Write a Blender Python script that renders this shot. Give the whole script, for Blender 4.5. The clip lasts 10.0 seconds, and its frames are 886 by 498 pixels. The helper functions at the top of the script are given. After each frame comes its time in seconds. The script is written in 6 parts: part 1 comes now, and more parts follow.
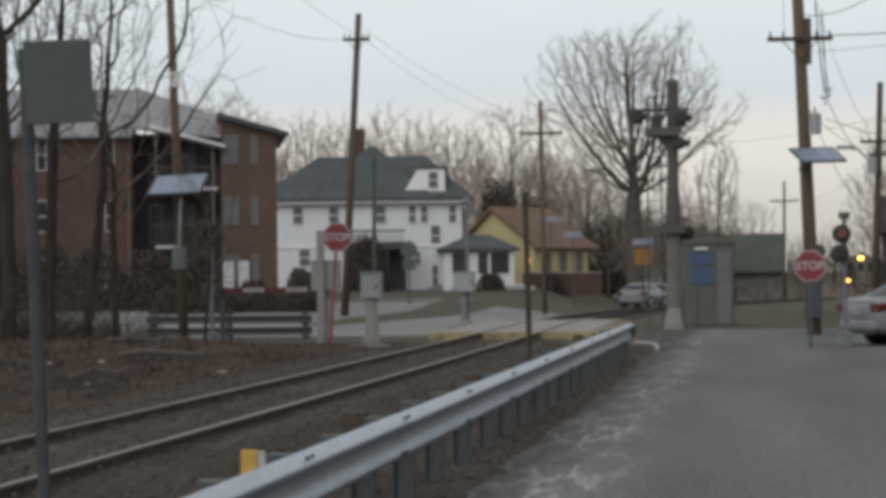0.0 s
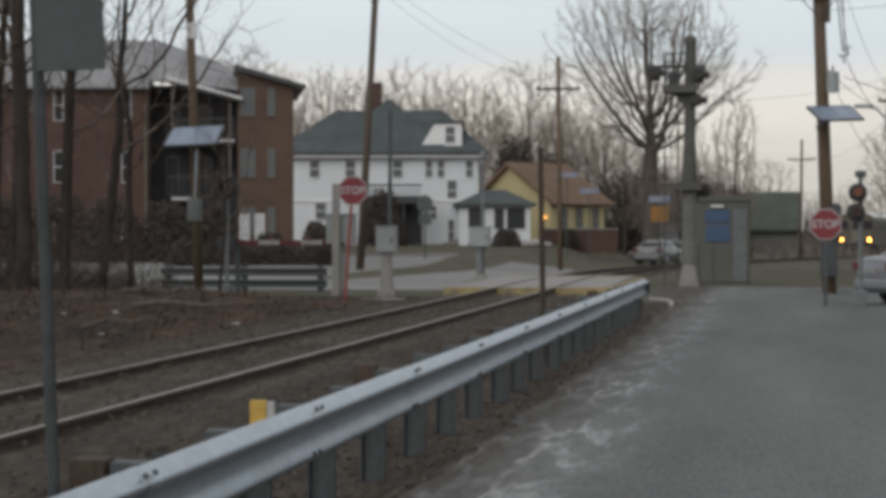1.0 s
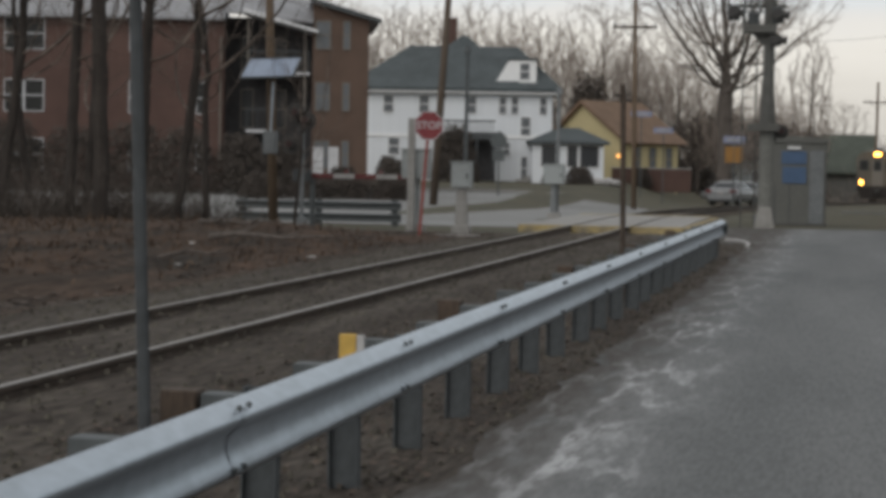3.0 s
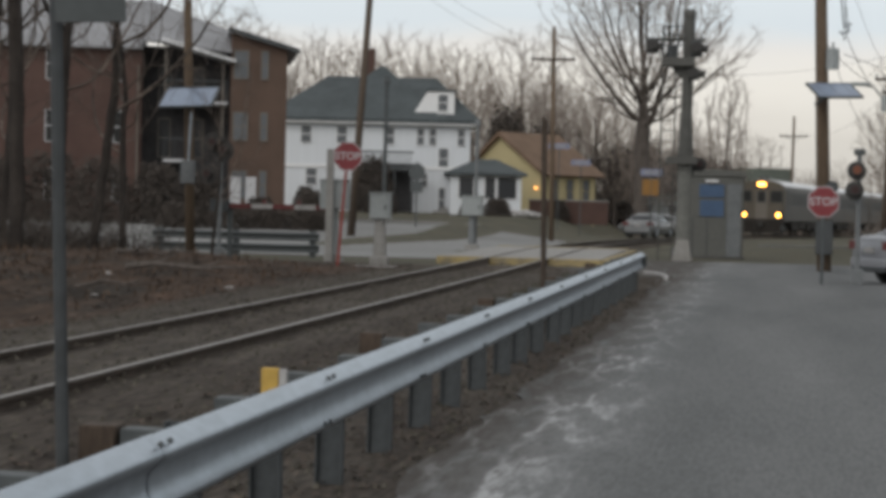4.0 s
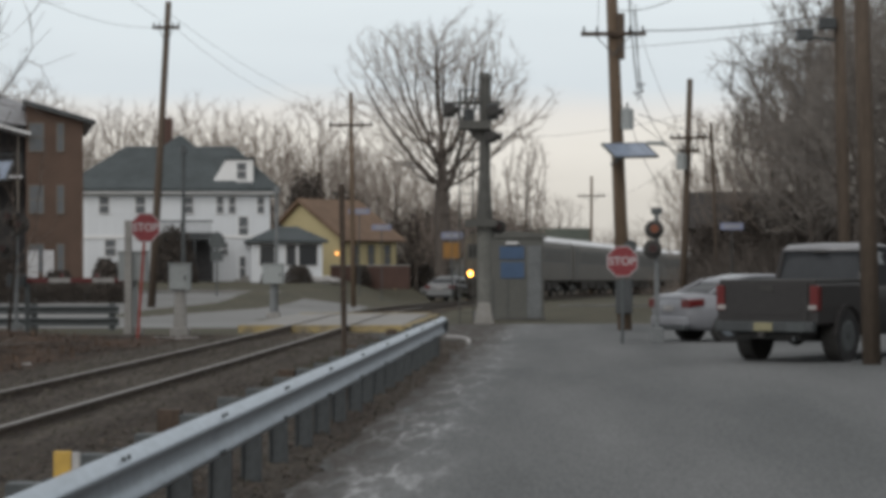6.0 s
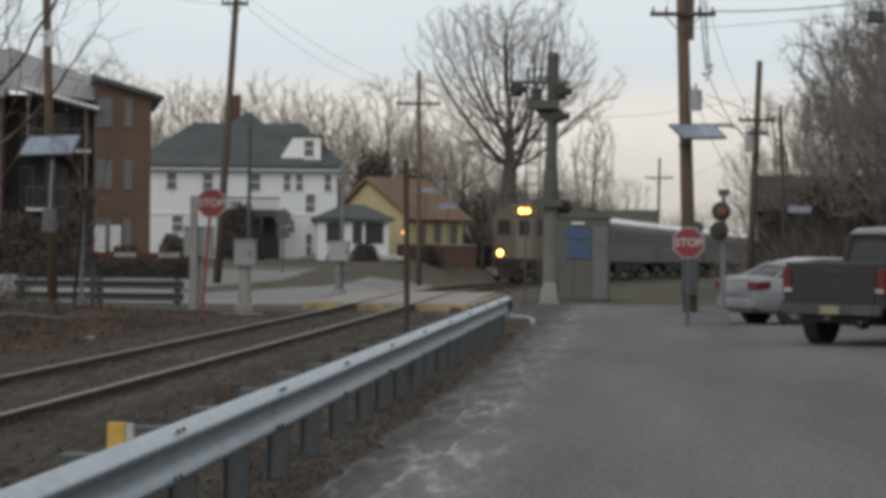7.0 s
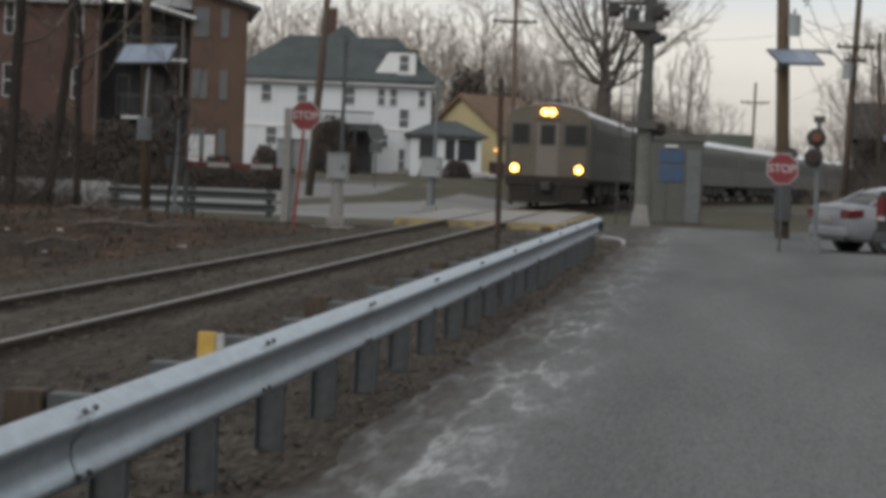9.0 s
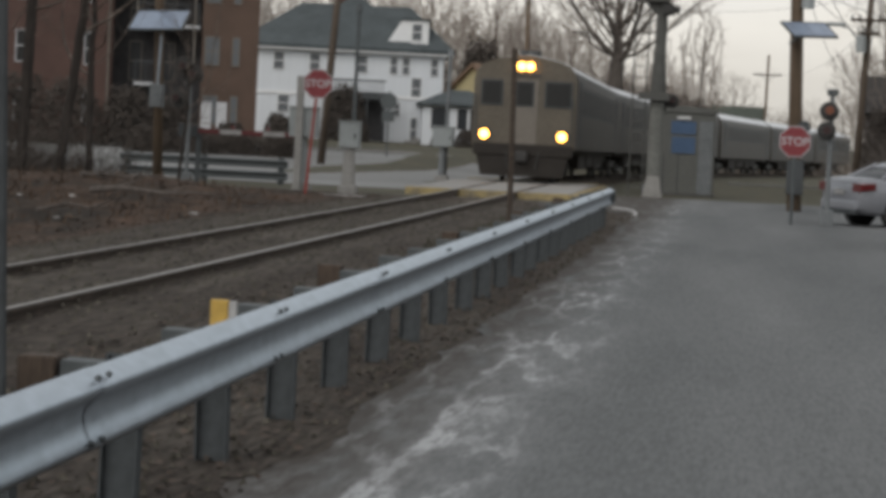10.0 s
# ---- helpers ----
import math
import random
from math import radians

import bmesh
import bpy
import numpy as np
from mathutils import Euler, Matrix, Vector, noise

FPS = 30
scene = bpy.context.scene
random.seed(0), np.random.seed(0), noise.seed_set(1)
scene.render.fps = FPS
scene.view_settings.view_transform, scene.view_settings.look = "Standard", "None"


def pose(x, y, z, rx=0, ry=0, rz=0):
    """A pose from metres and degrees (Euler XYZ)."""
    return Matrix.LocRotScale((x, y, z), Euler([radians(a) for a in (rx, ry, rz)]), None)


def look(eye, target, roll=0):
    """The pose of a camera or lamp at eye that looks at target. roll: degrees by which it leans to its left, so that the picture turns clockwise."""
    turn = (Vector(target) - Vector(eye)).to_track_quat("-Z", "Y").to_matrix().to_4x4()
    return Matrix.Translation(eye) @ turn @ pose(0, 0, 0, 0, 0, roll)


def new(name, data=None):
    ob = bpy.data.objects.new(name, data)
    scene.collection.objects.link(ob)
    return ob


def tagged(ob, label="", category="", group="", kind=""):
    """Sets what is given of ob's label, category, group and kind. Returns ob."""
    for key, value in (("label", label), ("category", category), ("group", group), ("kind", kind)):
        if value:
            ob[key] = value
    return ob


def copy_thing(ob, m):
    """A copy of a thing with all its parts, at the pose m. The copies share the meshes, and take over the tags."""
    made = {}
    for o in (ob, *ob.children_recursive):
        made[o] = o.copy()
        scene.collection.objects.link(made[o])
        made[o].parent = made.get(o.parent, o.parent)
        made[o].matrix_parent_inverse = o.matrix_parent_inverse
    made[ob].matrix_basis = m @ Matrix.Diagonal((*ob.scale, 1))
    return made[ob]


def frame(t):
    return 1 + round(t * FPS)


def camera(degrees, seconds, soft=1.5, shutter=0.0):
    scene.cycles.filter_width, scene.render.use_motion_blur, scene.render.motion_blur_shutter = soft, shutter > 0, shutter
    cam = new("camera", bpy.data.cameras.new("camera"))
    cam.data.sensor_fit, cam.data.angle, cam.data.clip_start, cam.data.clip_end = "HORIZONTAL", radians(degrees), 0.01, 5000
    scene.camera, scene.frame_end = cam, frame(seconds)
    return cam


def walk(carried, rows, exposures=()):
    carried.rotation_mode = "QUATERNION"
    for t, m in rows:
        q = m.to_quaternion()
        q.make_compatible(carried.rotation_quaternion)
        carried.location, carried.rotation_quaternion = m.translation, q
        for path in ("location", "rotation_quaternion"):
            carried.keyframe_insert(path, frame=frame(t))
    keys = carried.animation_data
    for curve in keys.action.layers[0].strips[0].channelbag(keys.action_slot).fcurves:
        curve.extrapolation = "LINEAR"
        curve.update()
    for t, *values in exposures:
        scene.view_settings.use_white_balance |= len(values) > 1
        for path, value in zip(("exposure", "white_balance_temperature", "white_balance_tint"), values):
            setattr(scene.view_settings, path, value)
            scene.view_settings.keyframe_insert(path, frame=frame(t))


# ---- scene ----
cam = camera(20.0, 10.0, soft=4.4)


def aim(x, y, z, turn, tilt, roll):
    """Camera pose: heading left of the track's direction, tilt up, roll, in degrees."""
    return pose(x, y, z, 0, 0, turn) @ pose(0, 0, 0, 90 + tilt) @ pose(0, 0, 0, 0, 0, roll)


PATH = [
    (0, 0.176, -0.492, 1.742, 7.346, 0.547, -0.680),
    (0.5, 0.176, -0.483, 1.735, 7.575, -0.046, -0.232),
    (1, 0.200, -0.458, 1.726, 7.728, -0.476, -0.047),
    (1.5, 0.223, -0.446, 1.724, 9.087, -0.684, -0.288),
    (2, 0.237, -0.425, 1.722, 10.090, -1.287, 0.353),
    (2.2, 0.249, -0.416, 1.721, 10.337, -1.547, 0.745),
    (3.5, -0.048, -0.202, 1.710, 8.380, -1.988, 1.135),
    (4, -0.023, -0.117, 1.717, 7.415, -1.192, 1.355),
    (4.5, 0.057, -0.041, 1.726, 6.226, -0.857, 1.010),
    (5, 0.045, -0.011, 1.731, 4.654, -0.820, 0.860),
    (5.5, 0.001, 0.002, 1.751, 3.260, 0.206, 0.000),
    (5.7, -0.007, 0.013, 1.759, 2.824, 0.449, -0.224),
    (6.8, 0.033, 0.229, 1.722, 3.991, -0.156, 0.568),
    (7, 0.027, 0.233, 1.722, 4.455, -0.119, 0.605),
    (7.5, 0.026, 0.240, 1.728, 5.275, 0.004, 0.773),
    (8, 0.029, 0.236, 1.727, 5.765, -0.085, 1.031),
    (8.5, 0.029, 0.218, 1.735, 6.104, -0.885, 1.543),
    (9, 0.020, 0.223, 1.726, 6.482, -2.047, 2.223),
    (9.5, 0.011, 0.215, 1.730, 6.550, -2.584, 2.708),
    (10, 0.006, 0.224, 1.729, 6.696, -2.755, 2.776),
]
walk(cam, [(t, aim(*row)) for t, *row in PATH], exposures=[(0, 0.12), (2.2, 0.16), (4, 0.20), (5.5, 0.17), (7.5, 0.14), (8.5, 0.14), (9.5, 0.20), (10, 0.24)])

# ---- light: an overcast evening, a paler warm band low in the sky ----
world = bpy.data.worlds.new("sky")
scene.world = world
world.use_nodes = True
wn, wl = world.node_tree.nodes, world.node_tree.links
sky = wn.new("ShaderNodeTexSky")
sky.sky_type, sky.sun_disc = "NISHITA", False
sky.sun_elevation, sky.sun_rotation = radians(30), radians(160)
sky.air_density, sky.dust_density = 1.6, 3.0
wc = wn.new("ShaderNodeTexCoord")
wsep = wn.new("ShaderNodeSeparateXYZ")
wl.new(wc.outputs["Generated"], wsep.inputs[0])
wmap = wn.new("ShaderNodeMapping")
wmap.inputs["Scale"].default_value = (5, 5, 26)
wl.new(wc.outputs["Generated"], wmap.inputs[0])
wno = wn.new("ShaderNodeTexNoise")
wno.inputs["Scale"].default_value, wno.inputs["Detail"].default_value = 1.2, 5
wl.new(wmap.outputs[0], wno.inputs["Vector"])
wadd = wn.new("ShaderNodeMath")
wadd.operation = "MULTIPLY_ADD"
wadd.inputs[1].default_value, wadd.inputs[2].default_value = 0.055, -0.0275
wl.new(wno.outputs["Fac"], wadd.inputs[0])
wz = wn.new("ShaderNodeMath")
wz.operation = "ADD"
wl.new(wsep.outputs["Z"], wz.inputs[0])
wl.new(wadd.outputs[0], wz.inputs[1])
wramp = wn.new("ShaderNodeValToRGB")
wl.new(wz.outputs[0], wramp.inputs["Fac"])
ramp_stops = [(0.0, (0.48, 0.46, 0.425)), (0.025, (0.565, 0.54, 0.495)), (0.045, (0.675, 0.65, 0.602)), (0.058, (0.635, 0.625, 0.605)), (0.074, (0.555, 0.605, 0.64)),
              (0.11, (0.615, 0.67, 0.70)), (0.4, (0.53, 0.54, 0.55)), (1.0, (0.46, 0.465, 0.47))]
els = wramp.color_ramp.elements
while len(els) < len(ramp_stops):
    els.new(0.5)
for e, (p, c) in zip(els, ramp_stops):
    e.position, e.color = p, (*c, 1)
bg_cloud = wn["Background"]
bg_cloud.inputs["Strength"].default_value = 1.08
wl.new(wramp.outputs["Color"], bg_cloud.inputs["Color"])
bg_sky = wn.new("ShaderNodeBackground")
bg_sky.inputs["Strength"].default_value = 0.004
wl.new(sky.outputs["Color"], bg_sky.inputs["Color"])
wsum = wn.new("ShaderNodeAddShader")
wl.new(bg_cloud.outputs[0], wsum.inputs[0])
wl.new(bg_sky.outputs[0], wsum.inputs[1])
wl.new(wsum.outputs[0], wn["World Output"].inputs["Surface"])
sun = new("sun", bpy.data.lights.new("sun", "SUN"))
sun.data.energy, sun.data.angle, sun.data.color = 0.95, radians(45), (1.0, 0.97, 0.93)
sun.matrix_world = look((-24, -60, 38), (0, 0, 0))


# ---- materials ----
def mat(name, base, rough=0.8, metal=0.0, vary=0.25, scale=2.0, fine=18.0, bump=0.15, spec=0.4, second=None, patch=0.5, stretch=(1, 1, 1), rand=0.0, island=0.0):
    m = bpy.data.materials.new(name)
    m.use_nodes = True
    n, l = m.node_tree.nodes, m.node_tree.links
    b = n["Principled BSDF"]
    b.inputs["Roughness"].default_value, b.inputs["Metallic"].default_value = rough, metal
    b.inputs["Specular IOR Level"].default_value = spec
    co = n.new("ShaderNodeTexCoord")
    mp = n.new("ShaderNodeMapping")
    mp.inputs["Scale"].default_value = stretch
    l.new(co.outputs["Object"], mp.inputs[0])
    big, small = n.new("ShaderNodeTexNoise"), n.new("ShaderNodeTexNoise")
    for t, s, d in ((big, scale, 4), (small, fine, 3)):
        t.inputs["Scale"].default_value, t.inputs["Detail"].default_value = s, d
        l.new(mp.outputs[0], t.inputs["Vector"])
    mix = n.new("ShaderNodeMixRGB")
    two = second or tuple(c * 0.55 for c in base)
    mix.inputs["Color1"].default_value, mix.inputs["Color2"].default_value = (*base, 1), (*two, 1)
    ra = n.new("ShaderNodeValToRGB")
    ra.color_ramp.elements[0].position, ra.color_ramp.elements[1].position = patch - 0.14, patch + 0.16
    l.new(big.outputs["Fac"], ra.inputs["Fac"])
    mu = n.new("ShaderNodeMath")
    mu.operation = "MULTIPLY"
    mu.inputs[1].default_value = 1.0 if second else min(1.0, vary * 2)
    l.new(ra.outputs["Color"], mu.inputs[0])
    l.new(mu.outputs[0], mix.inputs["Fac"])
    hs = n.new("ShaderNodeHueSaturation")
    mr = n.new("ShaderNodeMapRange")
    mr.inputs["From Min"].default_value, mr.inputs["From Max"].default_value = 0.25, 0.75
    mr.inputs["To Min"].default_value, mr.inputs["To Max"].default_value = 1 - vary, 1 + vary
    l.new(small.outputs["Fac"], mr.inputs["Value"])
    last = mr.outputs[0]
    if rand:
        oi = n.new("ShaderNodeObjectInfo")
        rr = n.new("ShaderNodeMapRange")
        rr.inputs["To Min"].default_value, rr.inputs["To Max"].default_value = 1 - rand, 1 + rand
        l.new(oi.outputs["Random"], rr.inputs["Value"])
        mm = n.new("ShaderNodeMath")
        mm.operation = "MULTIPLY"
        l.new(last, mm.inputs[0])
        l.new(rr.outputs[0], mm.inputs[1])
        last = mm.outputs[0]
    if island:
        gi = n.new("ShaderNodeNewGeometry")
        ri = n.new("ShaderNodeMapRange")
        ri.inputs["To Min"].default_value, ri.inputs["To Max"].default_value = 1 - island, 1 + island
        l.new(gi.outputs["Random Per Island"], ri.inputs["Value"])
        mi = n.new("ShaderNodeMath")
        mi.operation = "MULTIPLY"
        l.new(last, mi.inputs[0])
        l.new(ri.outputs[0], mi.inputs[1])
        last = mi.outputs[0]
    l.new(last, hs.inputs["Value"])
    l.new(mix.outputs["Color"], hs.inputs["Color"])
    l.new(hs.outputs["Color"], b.inputs["Base Color"])
    if bump:
        bu = n.new("ShaderNodeBump")
        bu.inputs["Strength"].default_value, bu.inputs["Distance"].default_value = bump, 0.02
        l.new(small.outputs["Fac"], bu.inputs["Height"])
        l.new(bu.outputs[0], b.inputs["Normal"])
    return m


def glow(name, colour, strength):
    m = bpy.data.materials.new(name)
    m.use_nodes = True
    b = m.node_tree.nodes["Principled BSDF"]
    b.inputs["Base Color"].default_value = (*(c * 0.15 for c in colour), 1)
    b.inputs["Emission Color"].default_value, b.inputs["Emission Strength"].default_value = (*colour, 1), strength
    return m


def glass(name, colour=(0.045, 0.048, 0.052), rough=0.06):
    m = mat(name, colour, rough, 0, 0.1, 1.5, 6, 0, 0.22)
    return m


ASPHALT = mat("asphalt", (0.165, 0.163, 0.158), 0.85, 0, 0.22, 0.35, 30, 0.25, second=(0.22, 0.22, 0.215), patch=0.5, stretch=(0.4, 0.4, 1))


def salted(m):
    """White salt stains in a lacy pattern along the road's broken edge beside the guardrail."""
    n, l = m.node_tree.nodes, m.node_tree.links
    b = n["Principled BSDF"]
    old = b.inputs["Base Color"].links[0].from_socket
    co = n.new("ShaderNodeTexCoord")
    sep = n.new("ShaderNodeSeparateXYZ")
    l.new(co.outputs["Object"], sep.inputs[0])
    warp = n.new("ShaderNodeTexNoise")
    warp.inputs["Scale"].default_value, warp.inputs["Detail"].default_value, warp.inputs["Roughness"].default_value = 1.7, 6, 0.6
    wm = n.new("ShaderNodeMapping")
    wm.inputs["Scale"].default_value = (2.3, 0.34, 1)
    l.new(co.outputs["Object"], wm.inputs[0])
    l.new(wm.outputs[0], warp.inputs["Vector"])
    shift = n.new("ShaderNodeVectorMath")
    shift.operation = "MULTIPLY_ADD"
    shift.inputs[1].default_value = (1.1, 1.1, 0)
    l.new(warp.outputs["Color"], shift.inputs[0])
    l.new(wm.outputs[0], shift.inputs[2])
    cells = n.new("ShaderNodeTexVoronoi")
    cells.feature = "DISTANCE_TO_EDGE"
    cells.inputs["Scale"].default_value = 1.15
    l.new(shift.outputs[0], cells.inputs["Vector"])
    rings = n.new("ShaderNodeMapRange")
    rings.interpolation_type = "SMOOTHSTEP"
    rings.inputs["From Min"].default_value, rings.inputs["From Max"].default_value = 0.0, 0.15
    rings.inputs["To Min"].default_value, rings.inputs["To Max"].default_value = 1.0, 0.0
    l.new(cells.outputs["Distance"], rings.inputs["Value"])
    film = n.new("ShaderNodeMapRange")
    film.inputs["From Min"].default_value, film.inputs["From Max"].default_value = 0.44, 0.62
    film.inputs["To Min"].default_value, film.inputs["To Max"].default_value = 0.38, 1.0
    l.new(warp.outputs["Fac"], film.inputs["Value"])
    lace = n.new("ShaderNodeMath")
    lace.operation = "MULTIPLY"
    l.new(rings.outputs[0], lace.inputs[0])
    l.new(film.outputs[0], lace.inputs[1])
    flecks = n.new("ShaderNodeTexNoise")
    flecks.inputs["Scale"].default_value, flecks.inputs["Detail"].default_value, flecks.inputs["Roughness"].default_value = 6.0, 5, 0.65
    l.new(wm.outputs[0], flecks.inputs["Vector"])
    fm = n.new("ShaderNodeMapRange")
    fm.inputs["From Min"].default_value, fm.inputs["From Max"].default_value = 0.38, 0.60
    fm.inputs["To Min"].default_value, fm.inputs["To Max"].default_value = 0.22, 1.15
    l.new(flecks.outputs["Fac"], fm.inputs["Value"])
    haze = n.new("ShaderNodeMath")
    haze.operation = "MULTIPLY_ADD"
    haze.inputs[1].default_value = 0.30
    l.new(film.outputs[0], haze.inputs[0])
    l.new(lace.outputs[0], haze.inputs[2])
    lace = n.new("ShaderNodeMath")
    lace.operation, lace.use_clamp = "MULTIPLY", True
    l.new(haze.outputs[0], lace.inputs[0])
    l.new(fm.outputs[0], lace.inputs[1])
    where = n.new("ShaderNodeMapRange")
    where.interpolation_type = "SMOOTHSTEP"
    where.inputs["From Min"].default_value, where.inputs["From Max"].default_value = -0.75, -1.65
    l.new(sep.outputs["X"], where.inputs["Value"])
    patch = n.new("ShaderNodeTexNoise")
    patch.inputs["Scale"].default_value, patch.inputs["Detail"].default_value = 0.35, 4
    l.new(co.outputs["Object"], patch.inputs["Vector"])
    pm = n.new("ShaderNodeMapRange")
    pm.inputs["From Min"].default_value, pm.inputs["From Max"].default_value = 0.28, 0.50
    l.new(patch.outputs["Fac"], pm.inputs["Value"])
    reach = n.new("ShaderNodeMapRange")
    reach.inputs["From Min"].default_value, reach.inputs["From Max"].default_value = 15.0, 42.0
    reach.inputs["To Min"].default_value, reach.inputs["To Max"].default_value = 1.0, 0.5
    l.new(sep.outputs["Y"], reach.inputs["Value"])
    prev = lace.outputs[0]
    for o in (where.outputs[0], pm.outputs[0], reach.outputs[0]):
        mu = n.new("ShaderNodeMath")
        mu.operation = "MULTIPLY"
        l.new(prev, mu.inputs[0])
        l.new(o, mu.inputs[1])
        prev = mu.outputs[0]
    rim = n.new("ShaderNodeMapRange")
    rim.inputs["From Min"].default_value, rim.inputs["From Max"].default_value = -2.25, -1.5
    rim.inputs["To Min"].default_value = 0.15
    l.new(sep.outputs["X"], rim.inputs["Value"])
    mu = n.new("ShaderNodeMath")
    mu.operation = "MULTIPLY"
    l.new(prev, mu.inputs[0])
    l.new(rim.outputs[0], mu.inputs[1])
    prev = mu.outputs[0]
    soil = n.new("ShaderNodeMapRange")
    soil.inputs["From Min"].default_value, soil.inputs["From Max"].default_value = -1.35, -2.05
    l.new(sep.outputs["X"], soil.inputs["Value"])
    sm = n.new("ShaderNodeMath")
    sm.operation = "MULTIPLY"
    sn = n.new("ShaderNodeMapRange")
    sn.inputs["From Min"].default_value, sn.inputs["From Max"].default_value = 0.30, 0.50
    l.new(warp.outputs["Fac"], sn.inputs["Value"])
    l.new(soil.outputs[0], sm.inputs[0])
    l.new(sn.outputs[0], sm.inputs[1])
    dirty = n.new("ShaderNodeMixRGB")
    dirty.inputs["Color2"].default_value = (0.058, 0.049, 0.042, 1)
    l.new(sm.outputs[0], dirty.inputs["Fac"])
    l.new(old, dirty.inputs["Color1"])
    old = dirty.outputs["Color"]
    mx = n.new("ShaderNodeMixRGB")
    mx.inputs["Color2"].default_value = (0.44, 0.445, 0.45, 1)
    l.new(prev, mx.inputs["Fac"])
    l.new(old, mx.inputs["Color1"])
    l.new(mx.outputs["Color"], b.inputs["Base Color"])
    return m


ROADSALT = salted(mat("salted_asphalt", (0.103, 0.107, 0.108), 0.9, 0, 0.25, 0.35, 30, 0.3, second=(0.158, 0.161, 0.161), patch=0.5, spec=0.2, stretch=(1.3, 0.16, 1)))
DIRT = mat("dirt", (0.048, 0.039, 0.033), 0.95, 0, 0.6, 1.6, 14, 0.8, second=(0.080, 0.069, 0.058), stretch=(1.4, 0.18, 1), spec=0.1)
LEAVES = mat("leaf_litter", (0.074, 0.047, 0.033), 0.95, 0, 0.55, 1.1, 7, 0.8, second=(0.032, 0.026, 0.021), stretch=(1.2, 0.16, 1), spec=0.1, patch=0.46)
BALLAST = mat("ballast", (0.066, 0.054, 0.040), 0.95, 0, 0.65, 1.6, 18, 0.9, second=(0.034, 0.031, 0.024), stretch=(1.5, 0.2, 1), spec=0.1)
GRASS = mat("winter_grass", (0.085, 0.072, 0.045), 0.95, 0, 0.4, 0.7, 20, 0.6, second=(0.05, 0.05, 0.032))
CONCRETE = mat("concrete", (0.29, 0.28, 0.265), 0.9, 0, 0.2, 1.0, 20, 0.2)
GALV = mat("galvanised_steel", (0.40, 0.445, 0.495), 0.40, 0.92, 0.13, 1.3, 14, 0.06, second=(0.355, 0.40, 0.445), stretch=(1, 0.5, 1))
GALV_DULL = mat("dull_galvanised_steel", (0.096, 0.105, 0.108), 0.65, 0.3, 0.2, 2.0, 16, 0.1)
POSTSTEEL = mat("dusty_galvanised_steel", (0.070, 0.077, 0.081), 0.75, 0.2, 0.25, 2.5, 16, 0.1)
RUST = mat("rusty_steel", (0.075, 0.056, 0.043), 0.85, 0.2, 0.35, 3, 22, 0.3)
RAILTOP = mat("rail_running_surface", (0.27, 0.25, 0.23), 0.45, 0.55, 0.15, 1, 20, 0.05)
WOOD = mat("weathered_wood", (0.075, 0.054, 0.040), 0.9, 0, 0.35, 2, 14, 0.4, stretch=(4, 4, 0.6))
POLE = mat("utility_pole_wood", (0.148, 0.106, 0.073), 0.9, 0, 0.3, 1.2, 14, 0.4, stretch=(4, 4, 0.35))
POLE_DARK = mat("dark_pole_wood", (0.100, 0.076, 0.058), 0.9, 0, 0.3, 1.2, 14, 0.4, stretch=(4, 4, 0.35))
TIE = mat("tie_wood", (0.095, 0.078, 0.064), 0.95, 0, 0.4, 3, 14, 0.5, stretch=(0.5, 4, 4), rand=0.3)
# Paler than bark would be: haze over the far trees is painted in.
BARK = mat("bark", (0.115, 0.097, 0.085), 0.95, 0, 0.4, 2.5, 18, 0.7, stretch=(3, 3, 0.5))
DARKBARK = mat("dark_bark", (0.043, 0.035, 0.030), 0.95, 0, 0.45, 2.5, 18, 0.9, stretch=(3, 3, 0.5))
# Wood twigs lifted in tone to imitate haze.
WOODTWIG = mat("haze_lifted_wood_twigs", (0.23, 0.207, 0.188), 0.95, 0, 0.3, 2, 10, 0)
BRUSH = mat("dark_brush", (0.155, 0.125, 0.105), 0.95, 0, 0.4, 2, 10, 0, island=0.45)
# Distance haze is put into this light twig colour.
HAZETWIG = mat("twigs", (0.30, 0.25, 0.215), 0.95, 0, 0.3, 2, 10, 0)
WHITE = mat("white_siding", (0.63, 0.65, 0.675), 0.7, 0, 0.05, 0.4, 6, 0.0)
TRIM = mat("white_trim", (0.74, 0.74, 0.74), 0.6, 0, 0.06, 1, 8, 0.03)
SLATE = mat("green_grey_shingles", (0.074, 0.086, 0.090), 0.9, 0, 0.25, 0.8, 9, 0.3)
BROWNROOF = mat("brown_shingles", (0.19, 0.125, 0.085), 0.9, 0, 0.22, 0.8, 9, 0.3)
YELLOW_WALL = mat("pale_yellow_siding", (0.52, 0.44, 0.25), 0.8, 0, 0.08, 0.6, 8, 0.05)
BRICK = mat("red_brick", (0.098, 0.058, 0.048), 0.9, 0, 0.25, 0.7, 22, 0.3)
BRICK_TAN = mat("light_brick", (0.108, 0.071, 0.054), 0.9, 0, 0.25, 0.7, 22, 0.3)
# Shade inside the porches, put into an even dark colour.
PORCHSHADE = mat("porch_shade_colour", (0.058, 0.056, 0.058), 0.9, 0, 0.3, 1, 9, 0.2)
METALROOF = mat("pale_grey_roof", (0.27, 0.27, 0.28), 0.6, 0.1, 0.15, 0.5, 6, 0.05)
RED = mat("stop_red", (0.195, 0.028, 0.034), 0.5, 0, 0.1, 3, 20, 0)
REDPOST = mat("red_painted_post", (0.26, 0.05, 0.04), 0.6, 0, 0.15, 3, 20, 0.05)
